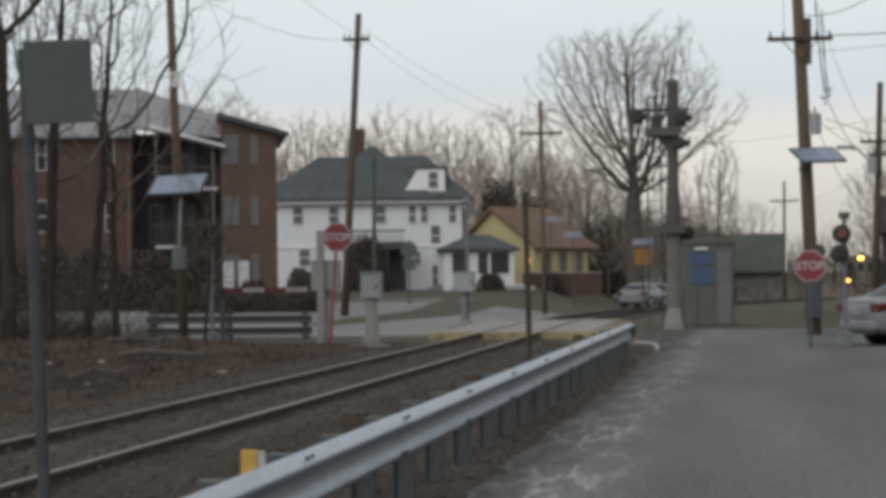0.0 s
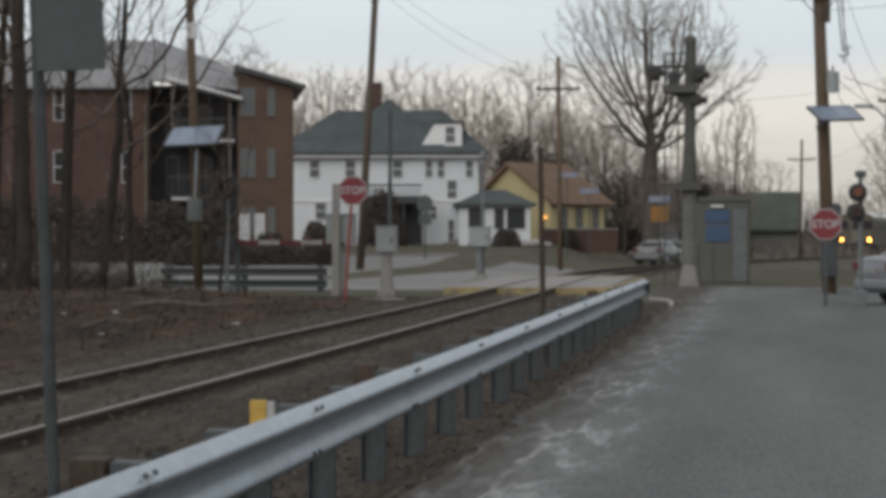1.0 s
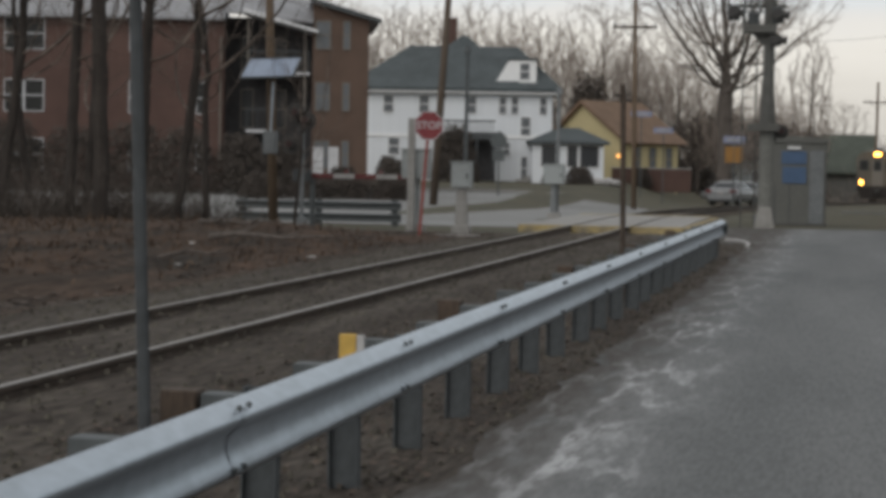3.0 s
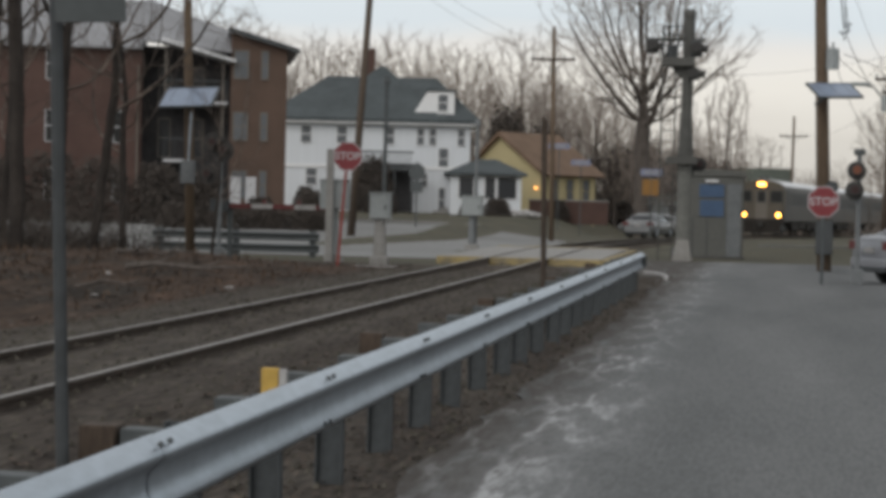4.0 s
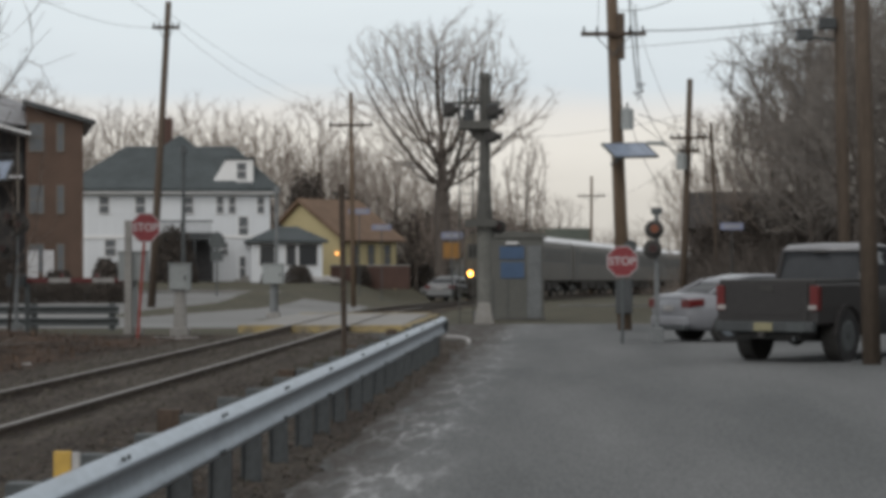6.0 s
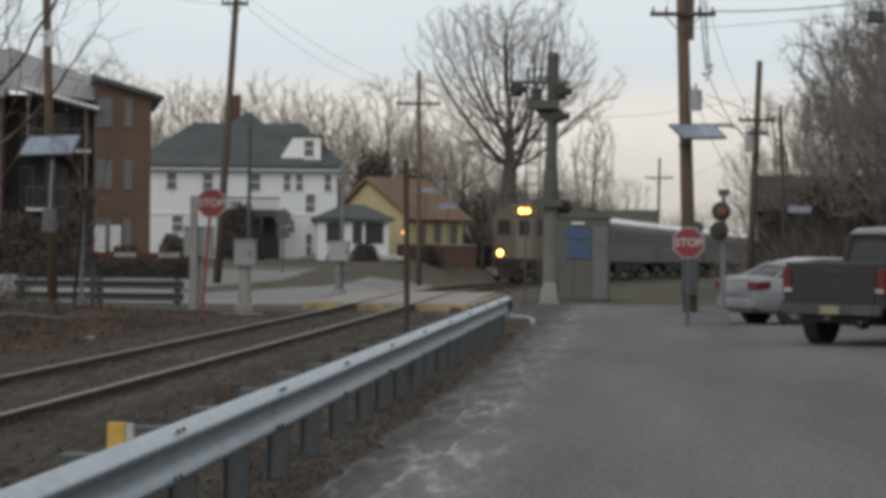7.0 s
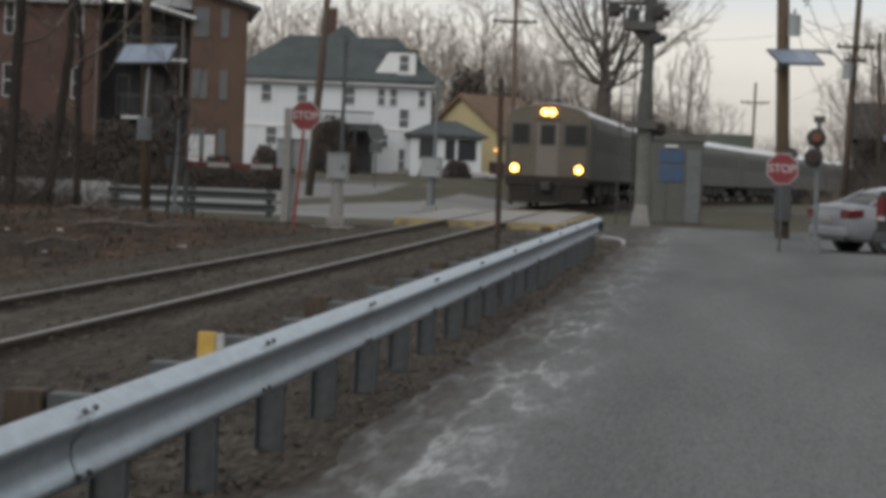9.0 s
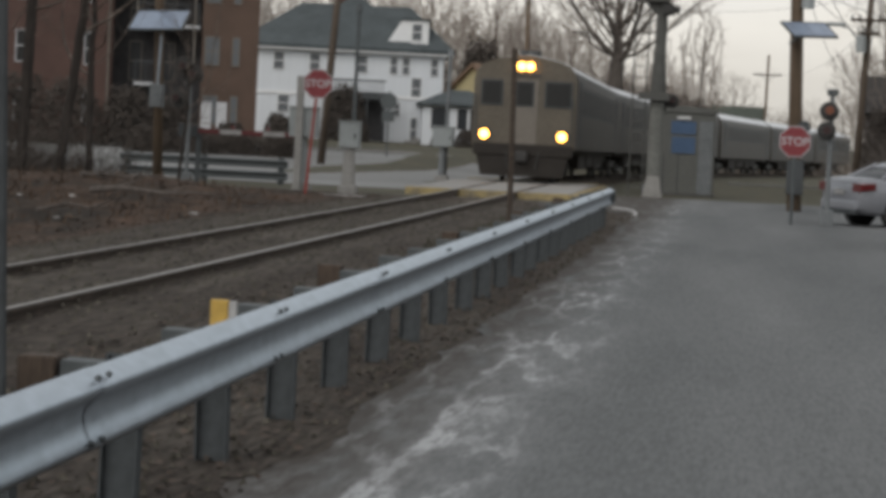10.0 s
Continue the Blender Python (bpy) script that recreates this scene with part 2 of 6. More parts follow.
LETTERWHITE = mat("faded_letter_white", (0.41, 0.39, 0.40), 0.6, 0, 0.08, 3, 20, 0)
SIGNWHITE = mat("sign_white", (0.75, 0.75, 0.75), 0.5, 0, 0.05, 3, 20, 0)
SIGNBACK = mat("sign_back_aluminium", (0.078, 0.086, 0.088), 0.55, 0.3, 0.1, 3, 12, 0.03)
SIGNBLUE = mat("sign_blue", (0.060, 0.105, 0.19), 0.5, 0, 0.12, 3, 20, 0)
YELLOW = mat("yellow_paint", (0.50, 0.32, 0.07), 0.6, 0, 0.15, 4, 22, 0.05)
BOXGREY = mat("grey_cabinet_paint", (0.30, 0.32, 0.32), 0.6, 0.1, 0.12, 1.5, 12, 0.05)
SHEDGREY = mat("grey_shed_panels", (0.122, 0.122, 0.113), 0.75, 0.0, 0.14, 0.9, 12, 0.05)
BLACK = mat("black_paint", (0.040, 0.038, 0.036), 0.6, 0, 0.2, 3, 20, 0.03)
DARKGREY = mat("dark_grey_metal", (0.06, 0.065, 0.068), 0.6, 0.2, 0.2, 2, 14, 0.08)
RUBBER = mat("tyre_rubber", (0.028, 0.028, 0.029), 0.9, 0, 0.2, 4, 20, 0.1)
SILVER = mat("white_car_paint", (0.235, 0.24, 0.26), 0.25, 0.1, 0.04, 1, 8, 0, spec=0.6)
TRUCKGREY = mat("dark_grey_car_paint", (0.040, 0.038, 0.038), 0.5, 0.0, 0.1, 1, 8, 0, spec=0.2)
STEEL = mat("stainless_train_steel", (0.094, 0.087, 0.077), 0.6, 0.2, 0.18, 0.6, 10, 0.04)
# Headlight glare and haze are put into this brighter, warmer front colour.
FRONTSTEEL = mat("glare_warmed_front_steel", (0.122, 0.104, 0.081), 0.6, 0.2, 0.2, 0.9, 10, 0.04)
# Pale roof, with an edge highlight painted in by a still lighter colour.
STEELROOF = mat("highlight_pale_train_roof", (0.72, 0.72, 0.73), 0.55, 0.1, 0.12, 0.5, 8, 0.03)
GLASS = glass("dark_window_glass")
TRAINGLASS = glass("train_window_glass", (0.024, 0.024, 0.023), 0.5)
PANE = glass("house_window_glass", (0.125, 0.132, 0.14), 0.4)
TAIL = mat("red_lamp_plastic", (0.115, 0.014, 0.014), 0.3, 0, 0.1, 4, 20, 0)
# Reflected sky is painted into the pale panel colour.
SOLAR = mat("sky_pale_panel_face", (0.25, 0.30, 0.39), 0.3, 0.1, 0.12, 2, 12, 0, spec=0.6)
HEDGE = mat("dark_hedge", (0.086, 0.072, 0.062), 0.95, 0, 0.4, 2, 9, 0.6)
LAMP_WARM = glow("warm_headlamp", (1.0, 0.46, 0.075), 11.0)
LAMP_PORCH = glow("orange_porch_lamp", (1.0, 0.45, 0.12), 2.6)
LITLENS = glow("lit_red_lens", (0.40, 0.11, 0.04), 0.14)
STONES = mat("ballast_stone", (0.105, 0.092, 0.074), 0.95, 0, 0.4, 3, 6, 0.3, second=(0.06, 0.053, 0.044), spec=0.1, island=0.4)
KERBWHITE = mat("worn_white_kerb", (0.40, 0.39, 0.38), 0.85, 0, 0.25, 1.5, 12, 0.1)
STRIPEWHITE = mat("dirty_white_paint", (0.33, 0.32, 0.31), 0.7, 0, 0.2, 3, 20, 0)
STRIPERED = mat("dull_red_paint", (0.125, 0.03, 0.03), 0.7, 0, 0.2, 3, 20, 0)
SOOT = mat("sooty_black_steel", (0.030, 0.025, 0.021), 0.8, 0.1, 0.2, 3, 14, 0.05)
LENS = mat("dark_red_lens", (0.030, 0.010, 0.009), 0.5, 0, 0.1, 4, 20, 0)
WORNYELLOW = mat("worn_yellow_paint", (0.36, 0.28, 0.13), 0.8, 0, 0.25, 2.0, 18, 0.1, second=(0.16, 0.14, 0.11), patch=0.55)
DOORGREY = mat("faded_door_paint", (0.17, 0.150, 0.128), 0.6, 0.1, 0.12, 1.5, 12, 0.03)
MASTPALE = mat("faded_mast_paint", (0.17, 0.18, 0.185), 0.7, 0.1, 0.2, 1.5, 12, 0.05)
MASTGREY = mat("weathered_mast_paint", (0.092, 0.091, 0.084), 0.7, 0.1, 0.25, 1.5, 12, 0.1)


# ---- mesh helpers ----
def mesh_of(bm, name, material, smooth=False):
    me = bpy.data.meshes.new(name)
    bm.normal_update()
    if smooth:
        for f in bm.faces:
            f.smooth = True
    bm.to_mesh(me)
    bm.free()
    me.materials.append(material)
    return me


def part(name, bm, material, parent=None, label="", smooth=False):
    ob = new(name, mesh_of(bm, name, material, smooth))
    if parent is not None:
        ob.parent = parent
    if label:
        ob["label"] = label
    return ob


def thing(name, m, label, category, group="", kind=""):
    ob = new(name)
    ob.empty_display_size = 0.2
    ob.matrix_basis = m
    return tagged(ob, label, category, group, kind)


def box(bm, x0, x1, y0, y1, z0, z1, bevel=0.0):
    m = Matrix.Translation(((x0 + x1) / 2, (y0 + y1) / 2, (z0 + z1) / 2)) @ Matrix.Diagonal((abs(x1 - x0), abs(y1 - y0), abs(z1 - z0), 1))
    r = bmesh.ops.create_cube(bm, size=1, matrix=m)
    if bevel:
        es = list({e for v in r["verts"] for e in v.link_edges})
        bmesh.ops.bevel(bm, geom=es, offset=bevel, segments=2, affect="EDGES", profile=0.6)
    return bm


def bx(x0, x1, y0, y1, z0, z1, bevel=0.0):
    return box(bmesh.new(), x0, x1, y0, y1, z0, z1, bevel)


def rod(bm, a, b, r0, r1=None, seg=8, caps=True):
    a, b = Vector(a), Vector(b)
    d = b - a
    m = Matrix.Translation((a + b) / 2) @ d.to_track_quat("Z", "Y").to_matrix().to_4x4()
    bmesh.ops.create_cone(bm, cap_ends=caps, segments=seg, radius1=r0, radius2=r0 if r1 is None else r1, depth=d.length, matrix=m)
    return bm


def rd(a, b, r0, r1=None, seg=8):
    return rod(bmesh.new(), a, b, r0, r1, seg)


def ball(bm, c, r, sx=1, sy=1, sz=1, sub=2):
    bmesh.ops.create_icosphere(bm, subdivisions=sub, radius=r, matrix=Matrix.Translation(c) @ Matrix.Diagonal((sx, sy, sz, 1)))
    return bm


def prism(bm, outline, y0, y1, axis="y"):
    """A solid of an outline of (a, b) pairs: x, z swept along y, or y, z swept along x."""
    def at(p, w):
        return (p[0], w, p[1]) if axis == "y" else (w, p[0], p[1]) if axis == "x" else (p[0], p[1], w)
    lo, hi = [bm.verts.new(at(p, y0)) for p in outline], [bm.verts.new(at(p, y1)) for p in outline]
    bm.faces.new(lo)
    bm.faces.new(hi[::-1])
    for i in range(len(lo)):
        j = (i + 1) % len(lo)
        bm.faces.new((lo[j], lo[i], hi[i], hi[j]))
    bmesh.ops.recalc_face_normals(bm, faces=bm.faces)
    return bm


def pr(outline, y0, y1, axis="y"):
    return prism(bmesh.new(), outline, y0, y1, axis)


# ---- ground ----
def smooth(a, b, v):
    k = min(1.0, max(0.0, (v - a) / (b - a)))
    return k * k * (3 - 2 * k)


def ground(x, y):
    """Height of the ground: flat near by, the line runs slightly downhill, the far street on its other side uphill."""
    far = max(0.0, y - 74)
    side = smooth(-9.5, -15, x)
    z = far * (-0.0062 * (1 - side) + 0.0095 * side)
    if y > 300:
        z *= smooth(900, 300, y)
    z += 0.45 * smooth(-8.6, -12.5, x) * smooth(60, 50, y) + 0.10 * smooth(-4.2, -5.0, x) * smooth(60, 52, y) * smooth(-9.5, -8.2, x)
    return z


def sheet(name, rows, material, lift=0.0, cols=12, jag=0.0, kind="structure", label="", edge_seed=1):
    """A strip of ground through rows of (y, x from, x to), laid on the ground."""
    bm = bmesh.new()
    grid = []
    for y, x0, x1 in rows:
        if jag:
            x0 += jag * (1.3 * noise.noise((edge_seed, y * 0.55, 0)) + 0.7 * noise.noise((edge_seed, y * 2.1, 3)))
        line = []
        for c in range(cols + 1):
            x = x0 + (x1 - x0) * c / cols
            line.append(bm.verts.new((x, y, ground(x, y) + lift)))
        grid.append(line)
    for a, b in zip(grid, grid[1:]):
        for c in range(cols):
            bm.faces.new((a[c], a[c + 1], b[c + 1], b[c]))
    ob = part(name, bm, material, smooth=True)
    return tagged(ob, label, name.split("_")[0], "", kind)


def lerp_rows(keys, step):
    out = []
    for (y0, a0, b0), (y1, a1, b1) in zip(keys, keys[1:]):
        n = max(1, round((y1 - y0) / step))
        out += [(y0 + (y1 - y0) * i / n, a0 + (a1 - a0) * i / n, b0 + (b1 - b0) * i / n) for i in range(n)]
    return out + [keys[-1]]


def build_ground():
    bm = bmesh.new()
    xs = [-900, -400, -200, -120, -80, -60, -50, -42, -36, -32, -28, -25, -22, -20, -18, -16.5, -15, -14, -13.2, -12.4, -11.6, -10.8, -10, -9.2, -8.6, -8, -7, -6, -5, -4.4, -4,
          -3, -2, 0, 4, 10, 20, 40, 80, 200, 500, 900]
    ys = [-120, -40, -10, 0] + [4 + 2 * i for i in range(36)] + [78 + 4 * i for i in range(36)] + [240, 280, 330, 400, 500, 650, 900, 1500]
    g = [[bm.verts.new((x, y, ground(x, y) + (random.uniform(-0.03, 0.05) if -14 < x < -8 and y < 62 else 0))) for x in xs] for y in ys]
    for a, b in zip(g, g[1:]):
        for c in range(len(xs) - 1):
            bm.faces.new((a[c], a[c + 1], b[c + 1], b[c]))
    me = mesh_of(bm, "ground", DIRT, True)
    me.materials.append(LEAVES)
    me.materials.append(GRASS)
    for p in me.polygons:
        x, y = p.center.x, p.center.y
        p.material_index = 1 if (x < -8.4 and y < 62) else 2 if y > 62 else 0
    tagged(new("ground", me), "brown winter ground of bare soil and dead leaves", "ground", "", "structure")


build_ground()
sheet("road", lerp_rows([(-8, -2.2, 16), (40, -2.15, 16), (57, -2.5, 20), (59, -4.5, 45), (64, -6, 60), (73, -6, 60)], 0.3), ROADSALT, 0.012, 16, 0.14,
      label="worn grey asphalt side road beside the track")
sheet("road_far", lerp_rows([(68.5, -80, -5.6), (80, -80, -10.2), (100, -80, -8.6), (118, -80, -9.5)], 2.0), ASPHALT, 0.012, 24, 0.1, label="grey asphalt street beyond the level crossing")
sheet("pavement", lerp_rows([(120, -70, -14), (122, -70, -14)], 2), CONCRETE, 0.03, 20, label="pale concrete pavement along the street")


# ---- the line of the track ----
LINE = [(-20, -6.24), (0, -6.24), (48, -6.26), (75, -6.58), (93, -6.66), (114, -6.20), (130, -5.17), (147, -3.75), (163, -1.8), (180, 0.4), (230, 7.9), (330, 23.5), (460, 44)]


def track_x(y):
    """Centre line of the track, a smooth curve through LINE."""
    for i in range(len(LINE) - 1):
        if y <= LINE[i + 1][0] or i == len(LINE) - 2:
            (ya, xa), (yb, xb) = LINE[i], LINE[i + 1]
            def slope(k):
                k0, k1 = max(0, k - 1), min(len(LINE) - 1, k + 1)
                return (LINE[k1][1] - LINE[k0][1]) / (LINE[k1][0] - LINE[k0][0])
            h = yb - ya
            u = (y - ya) / h
            return ((2 * u ** 3 - 3 * u * u + 1) * xa + (u ** 3 - 2 * u * u + u) * h * slope(i) + (3 * u * u - 2 * u ** 3) * xb + (u ** 3 - u * u) * h * slope(i + 1))


def rail_z(y):
    return 0.20 - 0.0065 * max(0.0, y - 76)


def build_track():
    track = thing("railway_track", pose(0, 0, 0), "single railway track with worn steel rails on wooden ties", "track")
    ys = [-8 + 2 * i for i in range(62)] + [116 + 4 * i for i in range(60)]
    prof = [(-0.07, -0.17), (0.07, -0.17), (0.02, -0.145), (0.012, -0.05), (0.037, -0.035), (0.037, 0.0), (-0.037, 0.0), (-0.037, -0.035), (-0.012, -0.05), (-0.02, -0.145)]
    for side in (-0.755, 0.755):
        bm, top = bmesh.new(), bmesh.new()
        rings, tops = [], []
        for y in ys:
            x, z = track_x(y) + side, rail_z(y)
            rings.append([bm.verts.new((x + a, y, z + b)) for a, b in prof])
            tops.append([top.verts.new((x + a, y, z + 0.004)) for a in (-0.033, 0.033)])
        for a, b in zip(rings, rings[1:]):
            for i in range(len(prof)):
                j = (i + 1) % len(prof)
                bm.faces.new((a[i], a[j], b[j], b[i]))
        bmesh.ops.recalc_face_normals(bm, faces=bm.faces)
        for a, b in zip(tops, tops[1:]):
            top.faces.new((a[0], a[1], b[1], b[0]))
        rail = part("rail", bm, RUST, track, "rust-brown steel rail")
        part("rail_head", top, RAILTOP, rail, "worn shiny running surface")
    tie = mesh_of(box(bmesh.new(), -1.3, 1.3, -0.115, 0.115, -0.16, 0.0, 0.015), "tie", TIE)
    rng = random.Random(4)
    y = 2.0
    while y < 122:
        if not 63 < y < 80:
            t = new("tie", tie)
            t.parent = track
            t.matrix_basis = pose(track_x(y) + rng.uniform(-0.05, 0.05), y, rail_z(y) - 0.165 + rng.uniform(-0.01, 0.012), 0, 0, rng.uniform(-1.5, 1.5))
        y += 0.54
    # ballast bed
    bm = bmesh.new()
    rng = random.Random(9)
    offs = [(-2.7, -0.45), (-2.1, -0.30), (-1.7, -0.22), (-1.3, -0.20), (-0.85, -0.235), (0, -0.22), (0.85, -0.235), (1.3, -0.20), (1.7, -0.22), (2.1, -0.30), (2.7, -0.45)]
    rows = []
    for i in range(330):
        y = -8 + (i * 0.5 if i < 150 else 75 + (i - 150) * 2)
        if y > 430:
            break
        rows.append([bm.verts.new((track_x(y) + a + rng.uniform(-0.06, 0.06), y, rail_z(y) + b + rng.uniform(-0.025, 0.03))) for a, b in offs])
    for a, b in zip(rows, rows[1:]):
        for c in range(len(offs) - 1):
            bm.faces.new((a[c], a[c + 1], b[c + 1], b[c]))
    tagged(part("ballast_bed", bm, BALLAST), "dirty brown ballast bed under the track", "ballast", "", "structure")
    # loose stones, one piece of stuff
    vs, fs = [], []
    for _ in range(9000):
        y = rng.uniform(6, 58) if rng.random() < 0.8 else rng.uniform(58, 110)
        a = rng.uniform(-2.6, 2.6)
        x = track_x(y) + a
        z = rail_z(y) - 0.19 - 0.16 * max(0, (abs(a) - 1.5))
        r = rng.uniform(0.02, 0.05)
        b = len(vs)
        for dx, dy, dz in ((1, 0, 0), (0, 1, 0), (-1, 0, 0), (0, -1, 0), (0, 0, 1)):
            vs.append((x + dx * r * rng.uniform(.6, 1.2), y + dy * r * rng.uniform(.6, 1.2), z + dz * r * rng.uniform(.6, 1.1)))
        fs += [(b, b + 1, b + 4), (b + 1, b + 2, b + 4), (b + 2, b + 3, b + 4), (b + 3, b, b + 4)]
    me = bpy.data.meshes.new("ballast_stones")
    me.from_pydata(vs, [], fs)
    me.materials.append(STONES)
    tagged(new("ballast_stones", me), "loose brown ballast stones between the rails", "stones", "", "stuff")


build_track()


# ---- level crossing surface ----
def build_crossing():
    panels = thing("crossing_panels", pose(0, 0, 0), "pale concrete level crossing panels edged with yellow paint", "crossing", "", "structure")
    for i in range(6):
        y0 = 64.5 + i * 2.6
        for a, b in ((-2.1, -0.85), (-0.66, 0.66), (0.85, 2.1)):
            x = track_x(y0 + 1.3)
            part("panel", bx(x + a, x + b, y0 + 0.015, y0 + 2.585, rail_z(y0) - 0.25, rail_z(y0) - 0.012, 0.012), CONCRETE, panels)
    for y0, y1 in ((63.9, 64.4), (80.2, 80.8)):
        x = track_x(y0)
        part("yellow_line", bx(x - 2.1, x + 2.1, y0 + 0.2, y1, -0.02, 0.19), WORNYELLOW, panels, "worn yellow paint line")
    part("yellow_line", bx(-4.4, -4.2, 64.6, 80, 0.0, 0.16), WORNYELLOW, panels, "worn yellow paint line")


build_crossing()
sl = thing("stop_line", pose(0, 0, 0), "worn white stop line before the track", "road marking", "", "structure")
part("paint", bx(-9.95, -8.9, 59.2, 59.8, ground(-9.4, 59.5) - 0.05, ground(-9.4, 59.5) + 0.02), STRIPEWHITE, sl)


# ---- guardrails ----
WBEAM = [(-0.012, 0.157), (0.006, 0.153), (0.074, 0.110), (0.085, 0.096), (0.081, 0.078), (0.040, 0.040), (0.018, 0.012), (0.012, -0.020), (0.016, -0.055), (0.030, -0.090), (0.046, -0.118), (0.047, -0.132), (0.030, -0.157)]


def beam_mesh(length):
    """A W-shaped beam along y, of 4 mm sheet."""
    loop = WBEAM + [(a - 0.004, b * 0.985) for a, b in WBEAM[::-1]]
    bm = bmesh.new()
    rings = [[bm.verts.new((a, length * i / 4, b)) for a, b in loop] for i in range(5)]
    n = len(loop)
    for p, q in zip(rings, rings[1:]):
        for k in range(n):
            bm.faces.new((p[k], p[(k + 1) % n], q[(k + 1) % n], q[k]))
    bmesh.ops.recalc_face_normals(bm, faces=bm.faces)
    return bm


def build_guardrail():
    rail = thing("guardrail", pose(-2.45, 0, 0), "galvanised steel guardrail between the road and the track", "guardrail")
    rng = random.Random(2)
    pitch = 3.81
    first = 9.62 - 3 * pitch
    sections = 13
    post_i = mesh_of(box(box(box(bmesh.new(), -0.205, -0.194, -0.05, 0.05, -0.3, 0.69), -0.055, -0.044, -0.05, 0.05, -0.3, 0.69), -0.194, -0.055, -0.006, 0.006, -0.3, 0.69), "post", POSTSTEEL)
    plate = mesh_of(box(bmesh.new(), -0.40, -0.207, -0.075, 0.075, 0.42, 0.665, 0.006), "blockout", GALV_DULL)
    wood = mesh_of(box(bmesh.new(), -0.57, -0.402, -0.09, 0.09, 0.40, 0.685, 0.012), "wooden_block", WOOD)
    bolt = mesh_of(rod(bmesh.new(), (0.0, 0, 0), (0.02, 0, 0), 0.014, 0.011, 8), "splice_bolt", GALV_DULL)
    for i in range(sections):
        y0 = first + i * pitch
        z = 0.579 + 0.001 * i
        b = part("beam", beam_mesh(pitch + 0.16), GALV, rail, smooth=True)
        b.location = (0.004 * (i % 2), y0 - 0.08, z)
        b.rotation_euler = (0.0006, 0, 0)
        for dx, dy, dz in ((0.040, -0.10, -0.118), (0.040, 0.06, -0.118), (0.058, -0.10, 0.128), (0.058, 0.06, 0.128)):
            s = new("splice_bolt", bolt)
            s.parent, s.location = b, (dx + 0.004, dy + 0.08, dz)
            s.rotation_euler = (0, -0.9 if dz > 0.1 else 0, 0)
        for k in (0, 1):
            y = y0 + 1.08 + k * pitch / 2
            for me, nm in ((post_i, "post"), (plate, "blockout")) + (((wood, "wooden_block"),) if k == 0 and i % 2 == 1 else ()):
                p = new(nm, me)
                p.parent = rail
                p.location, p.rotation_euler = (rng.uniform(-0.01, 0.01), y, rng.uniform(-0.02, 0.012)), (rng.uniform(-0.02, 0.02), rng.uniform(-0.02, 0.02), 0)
    end = first + sections * pitch
    part("end_terminal", pr([(-0.03, 0.43), (0.06, 0.44), (0.10, 0.50), (0.10, 0.66), (0.06, 0.72), (-0.03, 0.73)], end + 0.08, end + 0.16), GALV_DULL, rail, "flared steel end piece")
    p = new("post", post_i)
    p.parent, p.location = rail, (0, end - 0.3, 0)
    mark = thing("reflector_post", pose(-2.53, 12.60, 0), "short yellow and white marker on a guardrail post", "marker")
    part("stake", bx(-0.05, 0.03, 0.012, 0.03, 0.30, 0.60, 0.006), GALV_DULL, mark, "grey steel bracket")
    part("marker_body", bx(-0.075, 0.017, -0.02, 0.02, 0.55, 0.815, 0.008), YELLOW, mark, "yellow painted plate")
    part("white_strip", bx(0.019, 0.058, -0.02, 0.02, 0.55, 0.81, 0.006), KERBWHITE, mark, "white strip")
    kerb = thing("kerb_end", pose(-2.45, 50.2, 0), "low curved white-stained kerb beyond the guardrail's end", "kerb", "", "structure")
    for k in range(8):
        a0, a1 = radians(11.25 * k), radians(11.25 * (k + 1))
        q = [(-0.55 + r * math.sin(a), 4.3 + 7.3 * r * math.cos(a)) for a, r in ((a0, 0.71), (a1, 0.71), (a1, 0.78), (a0, 0.78))]
        part("kerb_stone", pr(q, -0.1, 0.05, "z"), KERBWHITE, kerb)
    # far guardrail across the track
    far = thing("guardrail", pose(-12.15, 66.5, -0.07, 0, 0, 90), "double-beam steel guardrail beside the far street", "guardrail")
    for z in (0.62, 0.30):
        b = part("beam", beam_mesh(4.6), GALV_DULL, far, smooth=True)
        b.location, b.rotation_euler = (0, -0.1, z), (0, 0, 0)
        b.scale = (-1, 1, 0.7)
    for y in (0.1, 2.2, 4.3):
        part("post", bx(0.02, 0.18, y - 0.08, y + 0.08, -0.3, 0.78, 0.01), GALV_DULL, far)


build_guardrail()


# ---- poles, signs and signals ----
def utility_pole(x, y, top, r, lean=(0, 0), arms=(), material=POLE, label="tall brown wooden utility pole", base=None):
    z = ground(x, y) if base is None else base
    p = thing("utility_pole", pose(x, y, z), label, "utility pole", "utility poles")
    h = top - z
    part("shaft", rd((0, 0, -0.4), (lean[0], lean[1], h), r, r * 0.72, 12), material, p, smooth=True)
    for hz, half, skew in arms:
        k = hz / h
        cx, cy = lean[0] * k, lean[1] * k
        arm = part("crossarm", bx(cx - half, cx + half, cy - r - 0.10, cy - r + 0.01, hz - 0.055, hz + 0.055, 0.01), WOOD, p)
        for s in (-0.9, -0.5, 0.5, 0.9):
            part("insulator", rd((cx + s * half, cy - r - 0.05, hz + 0.05), (cx + s * half, cy - r - 0.05, hz + 0.2), 0.04, 0.025, 6), DARKGREY, arm)
        for s in (-1, 1):
            part("brace", rd((cx + s * half * 0.55, cy - r - 0.05, hz - 0.04), (cx, cy - r - 0.03, hz - 0.55), 0.016, None, 5), GALV_DULL, arm)
    return p


